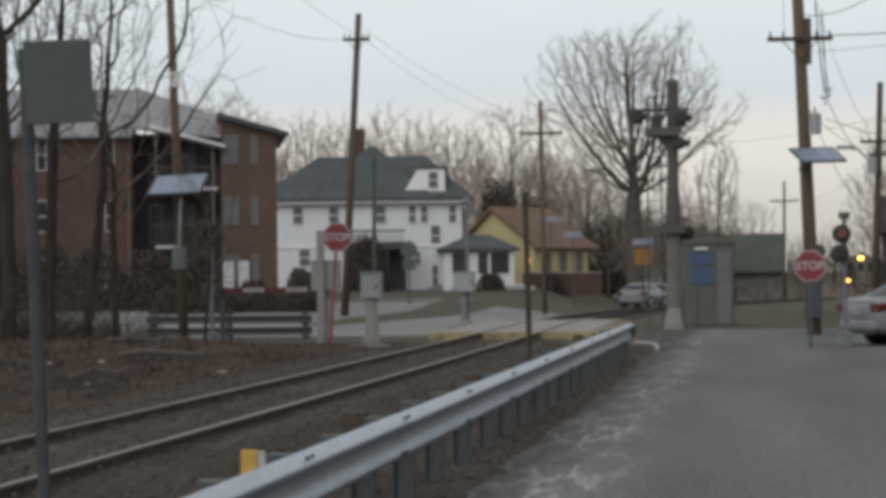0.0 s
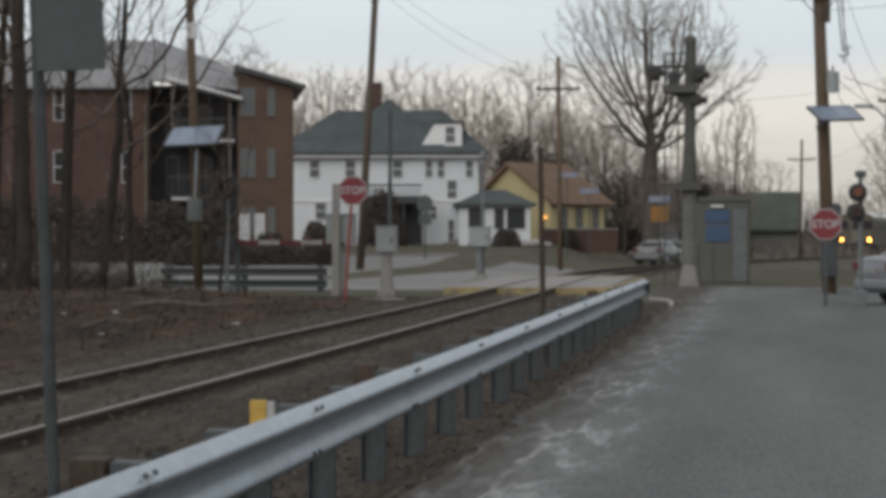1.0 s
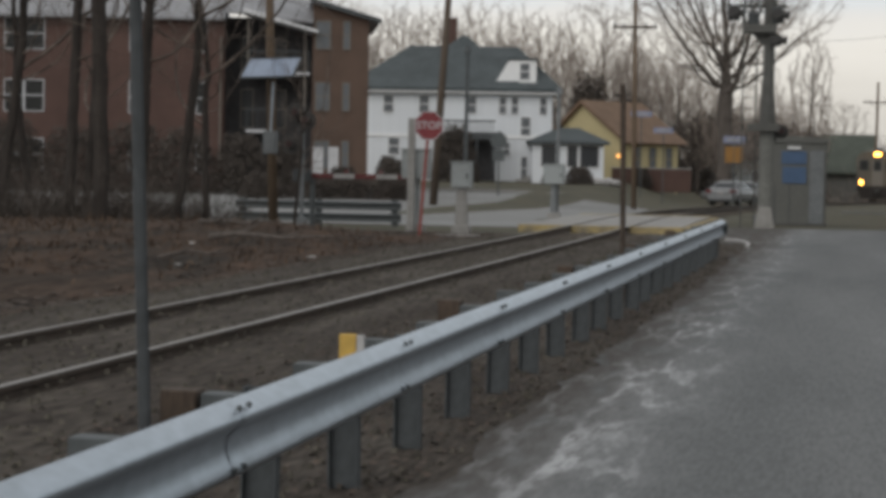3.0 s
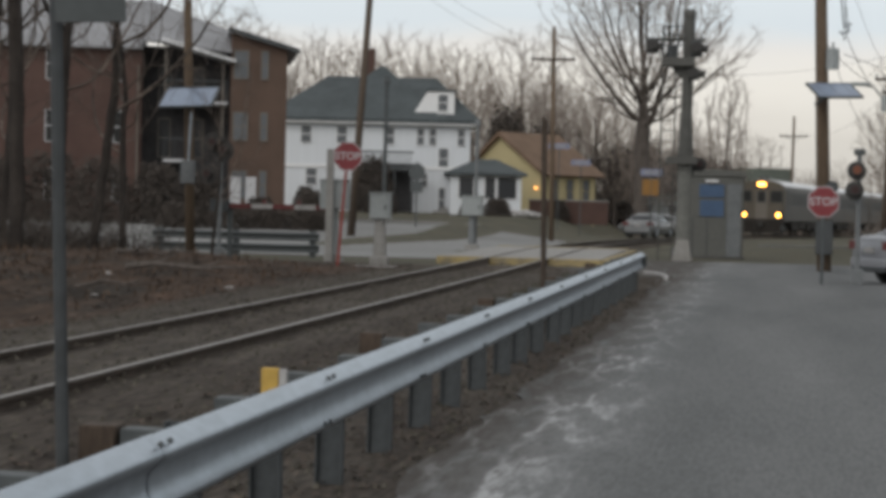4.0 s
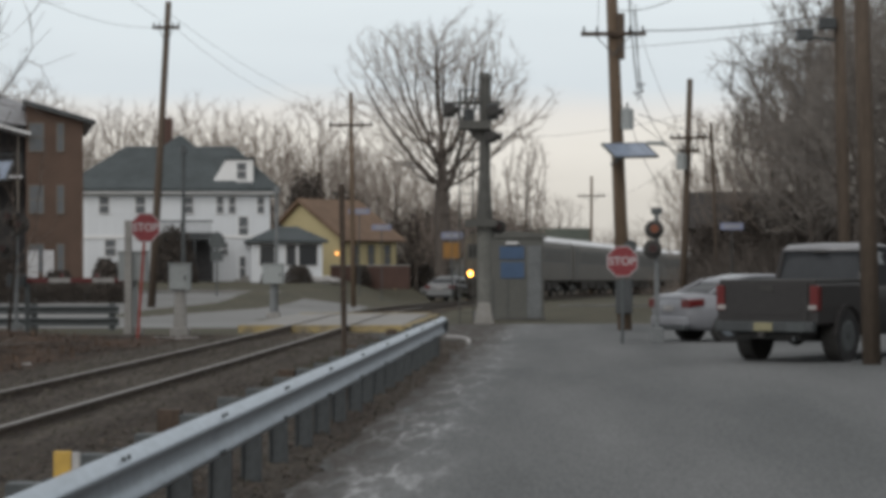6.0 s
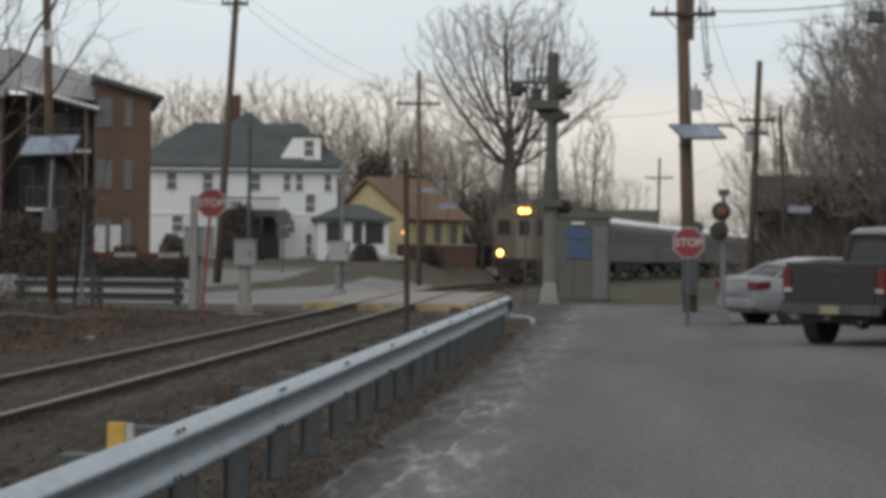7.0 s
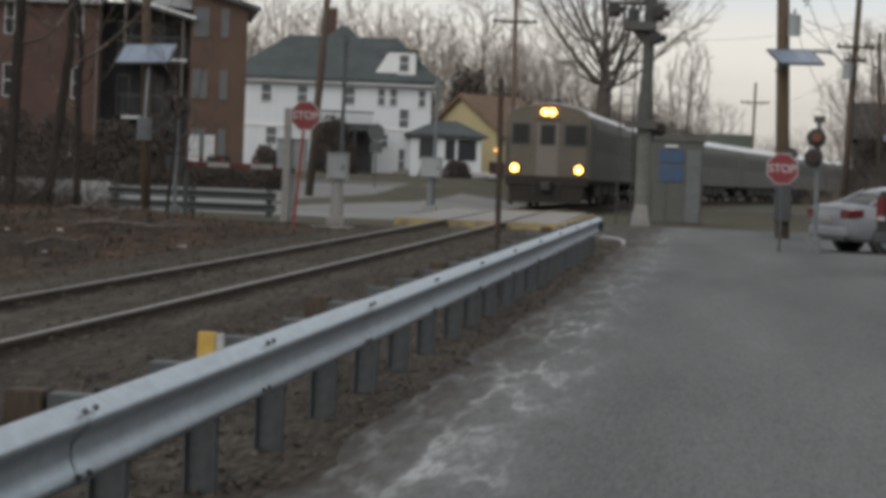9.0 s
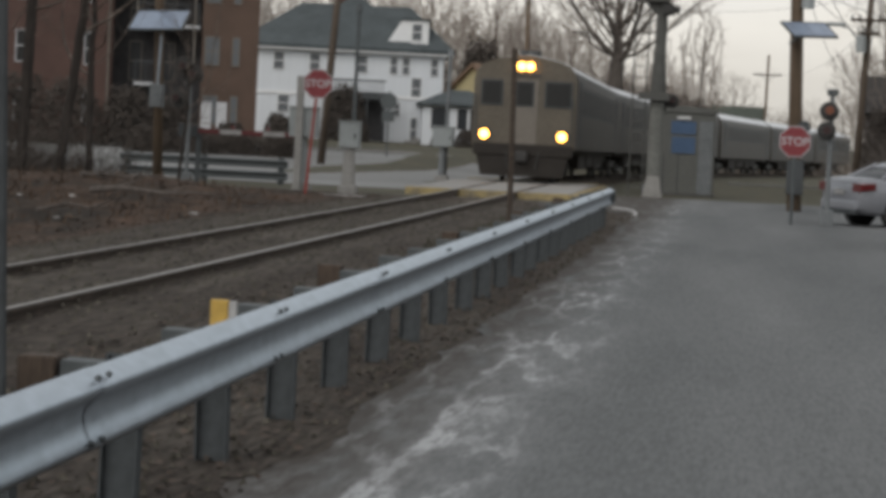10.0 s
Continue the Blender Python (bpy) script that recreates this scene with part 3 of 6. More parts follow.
def octagon(r):
    return [(r * math.cos(math.radians(22.5 + 45 * i)) / math.cos(math.radians(22.5)), r * math.sin(math.radians(22.5 + 45 * i)) / math.cos(math.radians(22.5))) for i in range(8)]


def text_mesh(words, size, name, material, parent, loc, depth=0.004, rot=(90, 0, 0)):
    c = bpy.data.curves.new(name, "FONT")
    c.body, c.size, c.extrude, c.align_x, c.align_y = words, size, depth, "CENTER", "CENTER"
    c.offset = size * 0.018
    tmp = bpy.data.objects.new(name, c)
    me = bpy.data.meshes.new_from_object(tmp)
    bpy.data.objects.remove(tmp)
    me.materials.clear()
    me.materials.append(material)
    ob = new(name, me)
    ob.parent = parent
    ob.matrix_basis = pose(*loc, *rot)
    return ob


def stop_sign(x, y, centre, r, post_mat, label, turn=0, lean=0.0, width=0.035):
    z = ground(x, y)
    s = thing("stop_sign", pose(x, y, z, 0, 0, turn), label, "stop sign", "stop signs")
    h = centre - z
    part("post", rd((lean, 0.03, -0.3), (0, 0.03, h + 0.2), width, None, 8), post_mat, s)
    plate = part("sign_plate", pr([(a, b + h) for a, b in octagon(r)], -0.006, 0.004), LETTERWHITE, s, "white border of the sign")
    part("sign_face", pr([(a, b + h) for a, b in octagon(r * 0.93)], -0.011, -0.0065), RED, plate, "red octagon")
    text_mesh("STOP", r * 0.74, "lettering", LETTERWHITE, plate, (0, -0.0125, h), 0.001)
    return s


stop_sign(-10.09, 59.2, 2.63, 0.345, REDPOST, "red octagonal stop sign on a red-painted post", 0, -0.22)
stop_sign(1.10, 54.84, 1.80, 0.335, GALV_DULL, "red octagonal stop sign on a thin steel post", 0, 0.0)


def build_near_sign():
    s = thing("road_sign", pose(-3.02, 10.35, 0, 0, 0, 0), "grey back of a road sign on a steel post", "road sign")
    part("post", rd((0.04, 0, -0.3), (-0.07, 0, 2.76), 0.029, None, 8), DARKGREY, s)
    p = part("sign_plate", bx(0.0, 0.30, -0.006, 0.006, 2.42, 2.79, 0.004), SIGNBACK, s, "plain aluminium back")
    p.matrix_basis = pose(0.06, -0.04, 0, 0, -2.5, 14)


build_near_sign()


# ---- added unseen wall on the side away from the track, to block low sky light ----
tagged(part("light_block_east", bx(24.0, 26.0, -60, 78, -1, 6.5), HEDGE), "unseen dark wall added to block low light from the east", "hedge", "", "structure")
# ---- buildings ----
def window(parent, x, z, w, h, y=0.0, frame_mat=TRIM, pane_mat=PANE, bar=True, name="window"):
    """A window in a wall that faces -y: frame with a recessed pane, a sill and a bar."""
    f = bmesh.new()
    t = 0.045
    box(f, x - w / 2 - t, x - w / 2, y - 0.05, y + 0.02, z - t, z + h + t)
    box(f, x + w / 2, x + w / 2 + t, y - 0.05, y + 0.02, z - t, z + h + t)
    box(f, x - w / 2, x + w / 2, y - 0.05, y + 0.02, z + h, z + h + t)
    box(f, x - w / 2, x + w / 2, y - 0.07, y + 0.02, z - t, z)
    if bar:
        box(f, x - w / 2, x + w / 2, y - 0.035, y + 0.02, z + h / 2 - 0.025, z + h / 2 + 0.025)
    fr = part(name, f, frame_mat, parent)
    part("pane", bx(x - w / 2, x + w / 2, y - 0.018, y - 0.004, z, z + h), pane_mat, fr)
    return fr


def hip_roof(x0, x1, y0, y1, z, rise, ridge_x0, ridge_x1, ridge_y, over=0.5, thick=0.22):
    bm = bmesh.new()
    lo = [bm.verts.new(p) for p in ((x0 - over, y0 - over, z), (x1 + over, y0 - over, z), (x1 + over, y1 + over, z), (x0 - over, y1 + over, z))]
    up = [bm.verts.new(v.co + Vector((0, 0, thick))) for v in lo]
    a, b = bm.verts.new((ridge_x0, ridge_y, z + rise)), bm.verts.new((ridge_x1, ridge_y, z + rise))
    bm.faces.new(lo[::-1])
    for i in range(4):
        bm.faces.new((lo[i], lo[(i + 1) % 4], up[(i + 1) % 4], up[i]))
    bm.faces.new((up[0], up[1], b, a))
    bm.faces.new((up[1], up[2], b))
    bm.faces.new((up[2], up[3], a, b))
    bm.faces.new((up[3], up[0], a))
    bmesh.ops.recalc_face_normals(bm, faces=bm.faces)
    return bm


def white_house():
    h = thing("house", pose(-29.65, 149.2, ground(-24, 150) + 0.05, 0, 0, 8), "large white clapboard house with a dark hipped roof", "house", "houses")
    wall = part("wall", bx(-0.35, 11.6, 0, 9, -0.6, 5.4), WHITE, h)
    board = mesh_of(prism(bmesh.new(), [(-0.030, 0), (-0.004, 0.16), (0.01, 0.16), (0.01, 0)], -0.35, 11.6, "x"), "clapboard", WHITE)
    for i in range(32):
        o = new("clapboard", board)
        o.parent, o.location = wall, (0, 0, 0.1 + 0.16 * i)
    part("belt", bx(-0.40, 11.65, -0.10, 0.03, 2.55, 2.75), TRIM, wall, "white belt course")
    roof = part("roof", hip_roof(-0.35, 11.6, 0, 9, 5.35, 2.95, 2.8, 9.5, 4.5, 0.6), SLATE, h, "dark green-grey shingle roof")
    part("eave", bx(-0.90, 12.15, -0.55, 9.5, 5.24, 5.345), TRIM, roof, "pale eave boards")
    part("roof_wing", hip_roof(2.6, 9.4, 0.15, 8.2, 5.50, 3.45, 6.0, 6.3, 3.9, 0.45), SLATE, roof)
    part("chimney", bx(4.9, 5.7, 3.6, 4.4, 7.4, 10.0, 0.02), BRICK, roof, "red brick chimney")
    d = part("dormer", pr([(8.0, 5.7), (10.6, 5.7), (10.6, 7.35), (9.0, 7.35)], 0.1, 3.6), TRIM, roof, "white dormer")
    part("dormer_roof", pr([(8.85, 7.3), (10.75, 7.3), (10.6, 7.43), (9.0, 7.43)], 0.0, 4.4), SLATE, d)
    window(d, 9.9, 6.15, 0.55, 0.95, 0.1)
    for x in (1.68, 3.84, 6.7, 8.6, 9.33, 11.05):
        window(h, x, 4.05, 0.58 if x < 8 else 0.40, 1.0, -0.045)
    for x, z, w, g in ((2.05, 1.5, 0.62, 1.0), (10.0, 2.6, 0.55, 1.25), (8.9, 1.55, 0.3, 0.75), (9.95, 0.1, 0.35, 1.35)):
        window(h, x, z, w, g, -0.045)
    p = part("porch", bx(4.6, 8.2, -2.2, -2.0, 2.45, 2.75), DARKGREY, h, "dark porch with a railed deck on its roof")
    part("deck", bx(4.55, 8.25, -2.2, 0, 2.75, 2.87), DARKGREY, p)
    for x in (4.7, 5.9, 7.1, 8.1):
        part("post", bx(x - 0.07, x + 0.07, -2.15, -2.0, -0.5, 2.45), DARKGREY, p)
    rails = bmesh.new()
    for i in range(22):
        x = 4.7 + i * 0.16
        box(rails, x - 0.02, x + 0.02, -2.12, -2.08, 2.87, 3.5)
    part("balusters", rails, DARKGREY, p)
    part("top_rail", bx(4.6, 8.2, -2.15, -2.05, 3.5, 3.6), DARKGREY, p)
    # Dark sheet in front of the white wall stands for the porch's shade.
    part("porch_shade_sheet", bx(4.6, 8.2, -0.08, -0.035, 0, 2.44), PORCHSHADE, p, "dark sheet painting the shade inside the porch")
    sp = part("sun_porch", bx(10.4, 14.6, -4.0, 0, -0.8, 2.3), WHITE, h, "white enclosed sun porch")
    part("porch_roof", hip_roof(10.4, 14.6, -4.0, 0, 2.25, 1.0, 12, 13.2, -1.2, 0.35, 0.14), SLATE, sp)
    for x, w in ((11.35, 0.85), (12.75, 0.6), (13.75, 1.1)):
        window(sp, x, 0.9, w, 1.25, -4.0, pane_mat=GLASS, bar=False)
    part("steps", pr([(9.0, -0.6), (10.3, -0.6), (10.3, 0.3), (9.9, 0.3), (9.9, 0.1), (9.45, 0.1), (9.45, -0.15), (9.0, -0.15)], -1.6, -0.2), CONCRETE, h)


def yellow_house():
    z = ground(-17, 168)
    h = thing("house", pose(-15.0, 164, z - 0.2, 0, 0, 60), "pale yellow cottage with a steep brown roof", "house", "houses")
    # local: gable faces -x, long side faces -y
    part("wall", pr([(0, -0.8), (6.6, -0.8), (6.6, 2.3), (3.3, 5.2), (0, 2.85)], 0, 6.3, "x"), YELLOW_WALL, h)
    for s in (0, 1):
        low = 1.88 if s else 2.52
        bm = pr([(-0.45, low), (3.3, 5.18), (3.3, 5.42), (-0.62, low + 0.1)], -0.4, 6.7, "x")
        if s:
            bmesh.ops.transform(bm, matrix=Matrix.Translation((0, 6.6, 0)) @ Matrix.Diagonal((1, -1, 1, 1)), verts=bm.verts)
            bmesh.ops.reverse_faces(bm, faces=bm.faces)
        part("roof", bm, BROWNROOF, h, "brown shingle roof")
    for x in (1.4, 3.3, 5.2):
        window(h, x, 0.85, 0.75, 1.5, 0.0, WORNYELLOW)
    g = bmesh.new()
    box(g, -0.06, 0.02, 2.7, 3.9, 2.2, 3.2)
    part("gable_window", g, TRIM, h, "pale gable window")
    lamp = part("porch_lamp", ball(bmesh.new(), (-0.12, 0.35, 1.75), 0.10), LAMP_PORCH, h, "glowing orange porch lamp")
    wall = thing("garden_wall", pose(-15.2, 158, ground(-14, 158) - 0.1), "low red brick garden wall", "wall")
    part("wall_body", bx(0, 5.0, 0, 0.3, -0.4, 1.05, 0.02), BRICK, wall)
    part("coping", bx(-0.05, 5.05, -0.05, 0.35, 1.05, 1.13, 0.01), CONCRETE, wall)


def apartment():
    z = ground(-30, 110)
    b = thing("apartment_building", pose(-27.9, 109, z, 0, 0, 13) @ pose(27.9, 0, 0), "three-storey red brick apartment building with a pale roof", "apartment building", "houses")
    right = part("wall", pr([(-23.95, -0.6), (-21.45, -0.6), (-21.45, 7.85), (-23.95, 8.55)], 0, 11), BRICK_TAN, b, "light brick end wing")
    left = part("wall", bx(-50, -27.9, 0, 12, -0.6, 7.7), BRICK, b, "red brick main wing")
    # The recess gets its shade from this dark wall colour.
    part("wall", bx(-27.9, -23.95, 2.4, 12, -0.6, 7.9), PORCHSHADE, b, "recessed porch wall coloured dark for its shade")
    part("roof", pr([(-0.5, 7.72), (5.8, 10.2), (12.5, 7.72), (12.5, 7.6), (-0.5, 7.6)], -50.4, -27.9, "x"), METALROOF, b, "pale grey pitched roof")
    part("roof", pr([(-24.1, 8.52), (-20.95, 7.65), (-20.95, 7.82), (-24.1, 8.72)], -0.4, 11.4), METALROOF, b)
    slope = bmesh.new()
    low = [slope.verts.new(p) for p in ((-27.9, -0.3, 7.95), (-23.95, -0.3, 7.55), (-23.95, 5.8, 8.78), (-27.9, 5.8, 10.2))]
    top = [slope.verts.new(v.co + Vector((0, 0, 0.12))) for v in low]
    slope.faces.new(low[::-1])
    slope.faces.new(top)
    for i in range(4):
        slope.faces.new((low[i], low[(i + 1) % 4], top[(i + 1) % 4], top[i]))
    part("roof", slope, METALROOF, b, "pale roof slope over the porches")
    part("eave", pr([(-24.1, 8.48), (-20.9, 7.60), (-20.9, 7.80), (-24.1, 8.70)], -0.47, -0.405), DARKGREY, b, "dark sloping eave board")
    for zf in (0.35, 2.95, 5.7):
        for x in (-45.5, -41.0, -37.2, -36.3, -31.9, -28.9):
            window(b, x, zf + 0.5, 0.80 if x < -32 else 0.36, 1.35, 0.0, DOORPALE, TRAINGLASS)
        for x in (-23.5, -22.45):
            window(b, x, zf + 0.75, 0.6 if x < -22.5 else 0.26, 1.2, 0.0, DOORGREY, PANE)
    part("garage_door", bx(-23.88, -23.42, -0.06, 0.02, -0.3, 2.05), DOORPALE, b, "pale door")
    part("garage_door", bx(-23.2, -22.74, -0.06, 0.02, -0.3, 2.05), DOORPALE, b, "pale door")
    part("downpipe", rd((-28.05, -0.1, 0), (-28.05, -0.1, 6.9), 0.045), DOORGREY, b, "pale downpipe")
    for zf in (2.65, 5.25):
        balc = part("balcony", bx(-26.9, -24.1 if zf > 3 else -25.8, -0.1, 2.4, zf, zf + 0.12), DOORPALE, b)
        for x in (-26.85, -26.4, -25.85) + ((-25.3, -24.7, -24.15) if zf > 3 else ()):
            part("baluster", bx(x - 0.02, x + 0.02, -0.08, -0.03, zf + 0.14, zf + 1.0), DARKGREY, balc)
        part("hand_rail", bx(-26.9, -24.1 if zf > 3 else -25.8, -0.1, -0.02, zf + 1.0, zf + 1.06), DARKGREY, balc)
    for x, z0 in ((-26.85, 5.3), (-25.8, 2.7), (-24.3, 2.7)):
        part("porch_post", bx(x - 0.035, x + 0.035, -0.1, 0.0, z0, 7.85 + 0.26 * (-26.85 - x)), DOORGREY, b, "thin pale porch post")
    part("porch_roof", pr([(-27.05, 7.98), (-23.75, 7.12), (-23.75, 7.24), (-27.05, 8.16)], -0.6, 2.3), PORCHROOF, b, "pale sloping porch roof")
    for x in (-26.9, -25.4):
        for zf in (0.1, 2.7, 5.1):
            window(b, x, zf + 0.2, 0.5, 1.7, 2.4, DOORGREY, GLASS)


def right_buildings():
    g = thing("house", pose(-1.0, 215, ground(-1, 215)), "low house with a dull green roof", "house", "houses")
    part("wall", bx(-2.5, 2.4, 0, 8, -1.5, 2.6), SHEDGREY, g)
    part("roof", pr([(-0.6, 2.5), (4, 5.7), (8.6, 2.5), (8.6, 2.3), (-0.6, 2.3)], -2.8, 2.7, "x"), mat("moss_green_roof", (0.075, 0.085, 0.07), 0.9, 0, 0.25, 0.8, 9, 0.3), g)
    part("gable_trim", pr([(-0.62, 2.35), (4, 5.62), (4, 5.80), (-0.62, 2.55)], 2.71, 2.83, "x"), TRIM, g)
    d = thing("building", pose(12.0, 118, ground(12, 118)), "long dark brick building behind bare trees", "building", "houses")
    part("wall", bx(-6.0, 22, 0, 10, -1, 3.75), DARKBRICK, d)
    part("roof", pr([(-0.5, 3.65), (5, 5.5), (10.5, 3.65)], -6.4, 22.5, "x"), DARKROOF, d, "dark shingle roof")
    for x in (-2.5, 0.5, 3.5, 6.5, 9.5):
        window(d, x, 1.0, 1.1, 1.3, 0, pane_mat=GLASS)
    w = thing("house", pose(-10.6, 190, ground(-10, 190)), "small grey-blue house behind the big tree", "house", "houses")
    part("wall", bx(-1.5, 5.5, 0, 7, -1, 3.2), BOXGREY, w)
    part("roof", pr([(-0.4, 3.1), (3.5, 5.6), (7.4, 3.1)], -1.9, 5.9, "x"), DARKROOF, w)
    for x in (-0.6, 1.2, 3.2):
        window(w, x, 0.9, 0.7, 1.3, 0)


PORCHROOF = mat("pale_porch_roof", (0.66, 0.66, 0.67), 0.6, 0.1, 0.15, 0.5, 6, 0.05)
DOORPALE = mat("faded_white_paint", (0.48, 0.48, 0.49), 0.7, 0, 0.08, 1, 8, 0.03)
DARKBRICK = mat("dark_brick", (0.075, 0.058, 0.052), 0.9, 0, 0.25, 0.7, 20, 0.3)
DARKROOF = mat("dark_shingles", (0.050, 0.043, 0.039), 0.9, 0, 0.25, 0.7, 9, 0.3)
white_house()
yellow_house()
apartment()
right_buildings()


# ---- the train ----
CAR_LENGTH, CAR_GAP = 25.4, 0.7


def bogie_mesh():
    bm = bmesh.new()
    for s in (-1, 1):
        box(bm, s * 0.95 - 0.09, s * 0.95 + 0.09, -1.7, 1.7, 0.42, 0.68, 0.03)
        for y in (-1.25, 1.25):
            rod(bm, (s * 0.70, y, 0.44), (s * 0.84, y, 0.44), 0.44, None, 18)
            box(bm, s * 0.95 - 0.13, s * 0.95 + 0.13, y - 0.2, y + 0.2, 0.3, 0.62, 0.03)
    box(bm, -0.95, 0.95, -0.3, 0.3, 0.5, 0.78)
    for y in (-1.25, 1.25):
        rod(bm, (-0.75, y, 0.44), (0.75, y, 0.44), 0.09, None, 8)
    return mesh_of(bm, "bogie", BLACK)


def section(w=1.58, low=1.05, top=3.85):
    side = [(w, low), (w, 3.05), (w - 0.05, 3.3), (w - 0.22, 3.52), (w - 0.55, 3.68), (w - 1.0, top - 0.08), (0, top)]
    return side + [(-x, z) for x, z in side[-2::-1]]


def train_car(cab=False):
    """A passenger car, its leading end at y=0 facing -y, its underside on z=0 rails."""
    c = thing("train_car", pose(0, 0, -50), "dull stainless-steel passenger train car" + (" with lit headlights" if cab else ""), "train car", "cars of the train")
    sec = section()
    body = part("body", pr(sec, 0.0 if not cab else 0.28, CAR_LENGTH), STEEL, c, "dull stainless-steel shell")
    # Outline runs over the shoulders so the painted highlight shows from the side.
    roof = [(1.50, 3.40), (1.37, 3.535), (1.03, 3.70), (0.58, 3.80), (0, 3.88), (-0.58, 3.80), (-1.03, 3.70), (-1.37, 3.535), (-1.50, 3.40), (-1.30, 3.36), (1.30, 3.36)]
    part("roof", pr(roof, 0.15 if not cab else 0.45, CAR_LENGTH - 0.1), STEELROOF, body, "pale roof panels, lightened further for an edge highlight")
    for s in (-1, 1):
        x0, x1 = sorted((s * 1.575, s * 1.595))
        ribs = bmesh.new()
        for k in range(6):
            box(ribs, *sorted((s * 1.57, s * 1.60)), 0.5, CAR_LENGTH - 0.4, 1.15 + k * 0.14, 1.21 + k * 0.14)
        part("side_ribs", ribs, STEEL, body)
        band = part("window_band", bx(*sorted((s * 1.565, s * 1.588)), 3.2, CAR_LENGTH - 3.2, 2.12, 2.98), DARKGREY, body)
        for i in range(11):
            y = 3.5 + i * 1.7
            part("window", bx(*sorted((s * 1.57, s * 1.60)), y, y + 1.4, 2.2, 2.9, 0.0), TRAINGLASS, band)
        for y in (1.3, CAR_LENGTH - 2.5):
            d = part("door", bx(*sorted((s * 1.57, s * 1.598)), y, y + 1.1, 1.15, 3.15, 0.0), DARKGREY, body, "grey side door")
            part("door_window", bx(*sorted((s * 1.575, s * 1.606)), y + 0.25, y + 0.85, 2.2, 2.9), TRAINGLASS, d)
    under = bmesh.new()
    for y0, y1, z0 in ((5.6, 9.0, 0.42), (9.6, 13.2, 0.5), (13.9, 16.0, 0.40), (16.4, 19.2, 0.55)):
        box(under, -1.35, 1.35, y0, y1, z0, 1.06, 0.04)
    box(under, -1.4, 1.4, 0.4, CAR_LENGTH - 0.4, 0.9, 1.06)
    part("underframe", under, SOOT, c, "dark underfloor equipment")
    bog = bogie_mesh()
    for y in (3.4, CAR_LENGTH - 3.4):
        b = new("bogie", bog)
        b.parent, b.location = c, (0, y, 0)
    part("coupler", bx(-0.18, 0.18, -0.42, 0.6, 0.62, 0.95, 0.05), BLACK, c)
    if cab:
        nose = bmesh.new()
        prism(nose, [(x * 0.985, z) for x, z in section()], 0.0, 0.285)
        front = part("front", nose, FRONTSTEEL, c, "flat steel cab front, coloured warmer for headlight glare")
        for x0, x1, z0, z1, nm in ((-1.28, -0.72, 2.36, 3.02, "windscreen"), (0.66, 1.38, 2.34, 3.02, "windscreen"), (-0.23, 0.23, 2.34, 3.0, "door_window")):
            fr = part("window_frame", bx(x0 - 0.06, x1 + 0.06, -0.03, 0.01, z0 - 0.06, z1 + 0.06, 0.01), DARKGREY, front)
            part(nm, bx(x0, x1, -0.045, -0.032, z0, z1, 0.0), TRAINGLASS, fr)
        part("end_door", bx(-0.40, 0.40, -0.025, 0.01, 1.1, 3.1, 0.01), DOORGREY, front, "grey end door")
        part("number_board", bx(-0.42, 0.42, -0.05, 0.0, 3.22, 3.30), DARKGREY, front)
        for s in (-1, 1):
            h = part("headlight", rd((s * 1.18, -0.09, 1.42), (s * 1.18, 0.0, 1.42), 0.165, 0.19, 16), DARKGREY, front)
            part("lens", rd((s * 1.18, -0.105, 1.42), (s * 1.18, -0.085, 1.42), 0.14, None, 16), LAMP_WARM, h, "glowing warm headlight")
            part("roof_headlight", rd((s * 0.13, -0.10, 3.50), (s * 0.13, -0.02, 3.50), 0.125, None, 16), LAMP_WARM, front, "glowing warm roof headlight")
            part("grab_rail", rd((s * 1.46, -0.05, 1.2), (s * 1.46, -0.05, 2.6), 0.02, None, 6), DARKGREY, front)
            part("hose", rd((s * 0.5, -0.1, 0.95), (s * 0.42, -0.16, 0.4), 0.03, None, 6), BLACK, front)
        part("buffer_beam", bx(-1.5, 1.5, -0.12, 0.4, 0.80, 1.16, 0.03), SOOT, c, "dark buffer beam")
        part("pilot", pr([(-1.4, 0.82), (-1.25, 0.18), (1.25, 0.18), (1.4, 0.82)], -0.08, 0.1), SOOT, c, "black pilot plate")
        part("antenna_box", bx(-0.3, 0.3, 0.9, 1.5, 3.85, 4.02, 0.04), DARKGREY, c)
    else:
        part("gangway", bx(-0.55, 0.55, -0.34, 0.02, 1.1, 3.2, 0.05), BLACK, c)
    return c


TRAIN = [train_car(True)]
middle = train_car()
TRAIN.append(middle)
for _ in range(4):
    TRAIN.append(copy_thing(middle, pose(0, 0, -50)))


# ---- utility poles and wires ----
POLE_A = utility_pole(-15.0, 64, 11.0, 0.135, (-0.35, 0), (), label="brown wooden utility pole with a white band")
part("band", rd((-0.19, 0, 6.7), (-0.20, 0, 7.1), 0.145, None, 12), SIGNWHITE, POLE_A, "white metal band")
POLE_B = utility_pole(-15.5, 92, 11.45, 0.155, (0.68, 0), ((10.3, 0.5, 0),), POLE_DARK, "dark wooden utility pole with a short crossarm")
POLE_X = utility_pole(-9.83, 113, 9.5, 0.12, (-0.1, 0), ((8.25, 1.0, 0),), POLE, "slim wooden pole with a long crossarm")
POLE_D = utility_pole(1.40, 66, 11.5, 0.19, (-0.44, 0), ((7.75, 0.85, 0),), POLE, "thick brown wooden utility pole carrying a transformer")
POLE_E = utility_pole(4.15, 95, 8.7, 0.15, (0.32, 0), ((6.6, 0.7, 0), (6.1, 0.4, 0)), POLE_DARK, "dark wooden utility pole with cables")
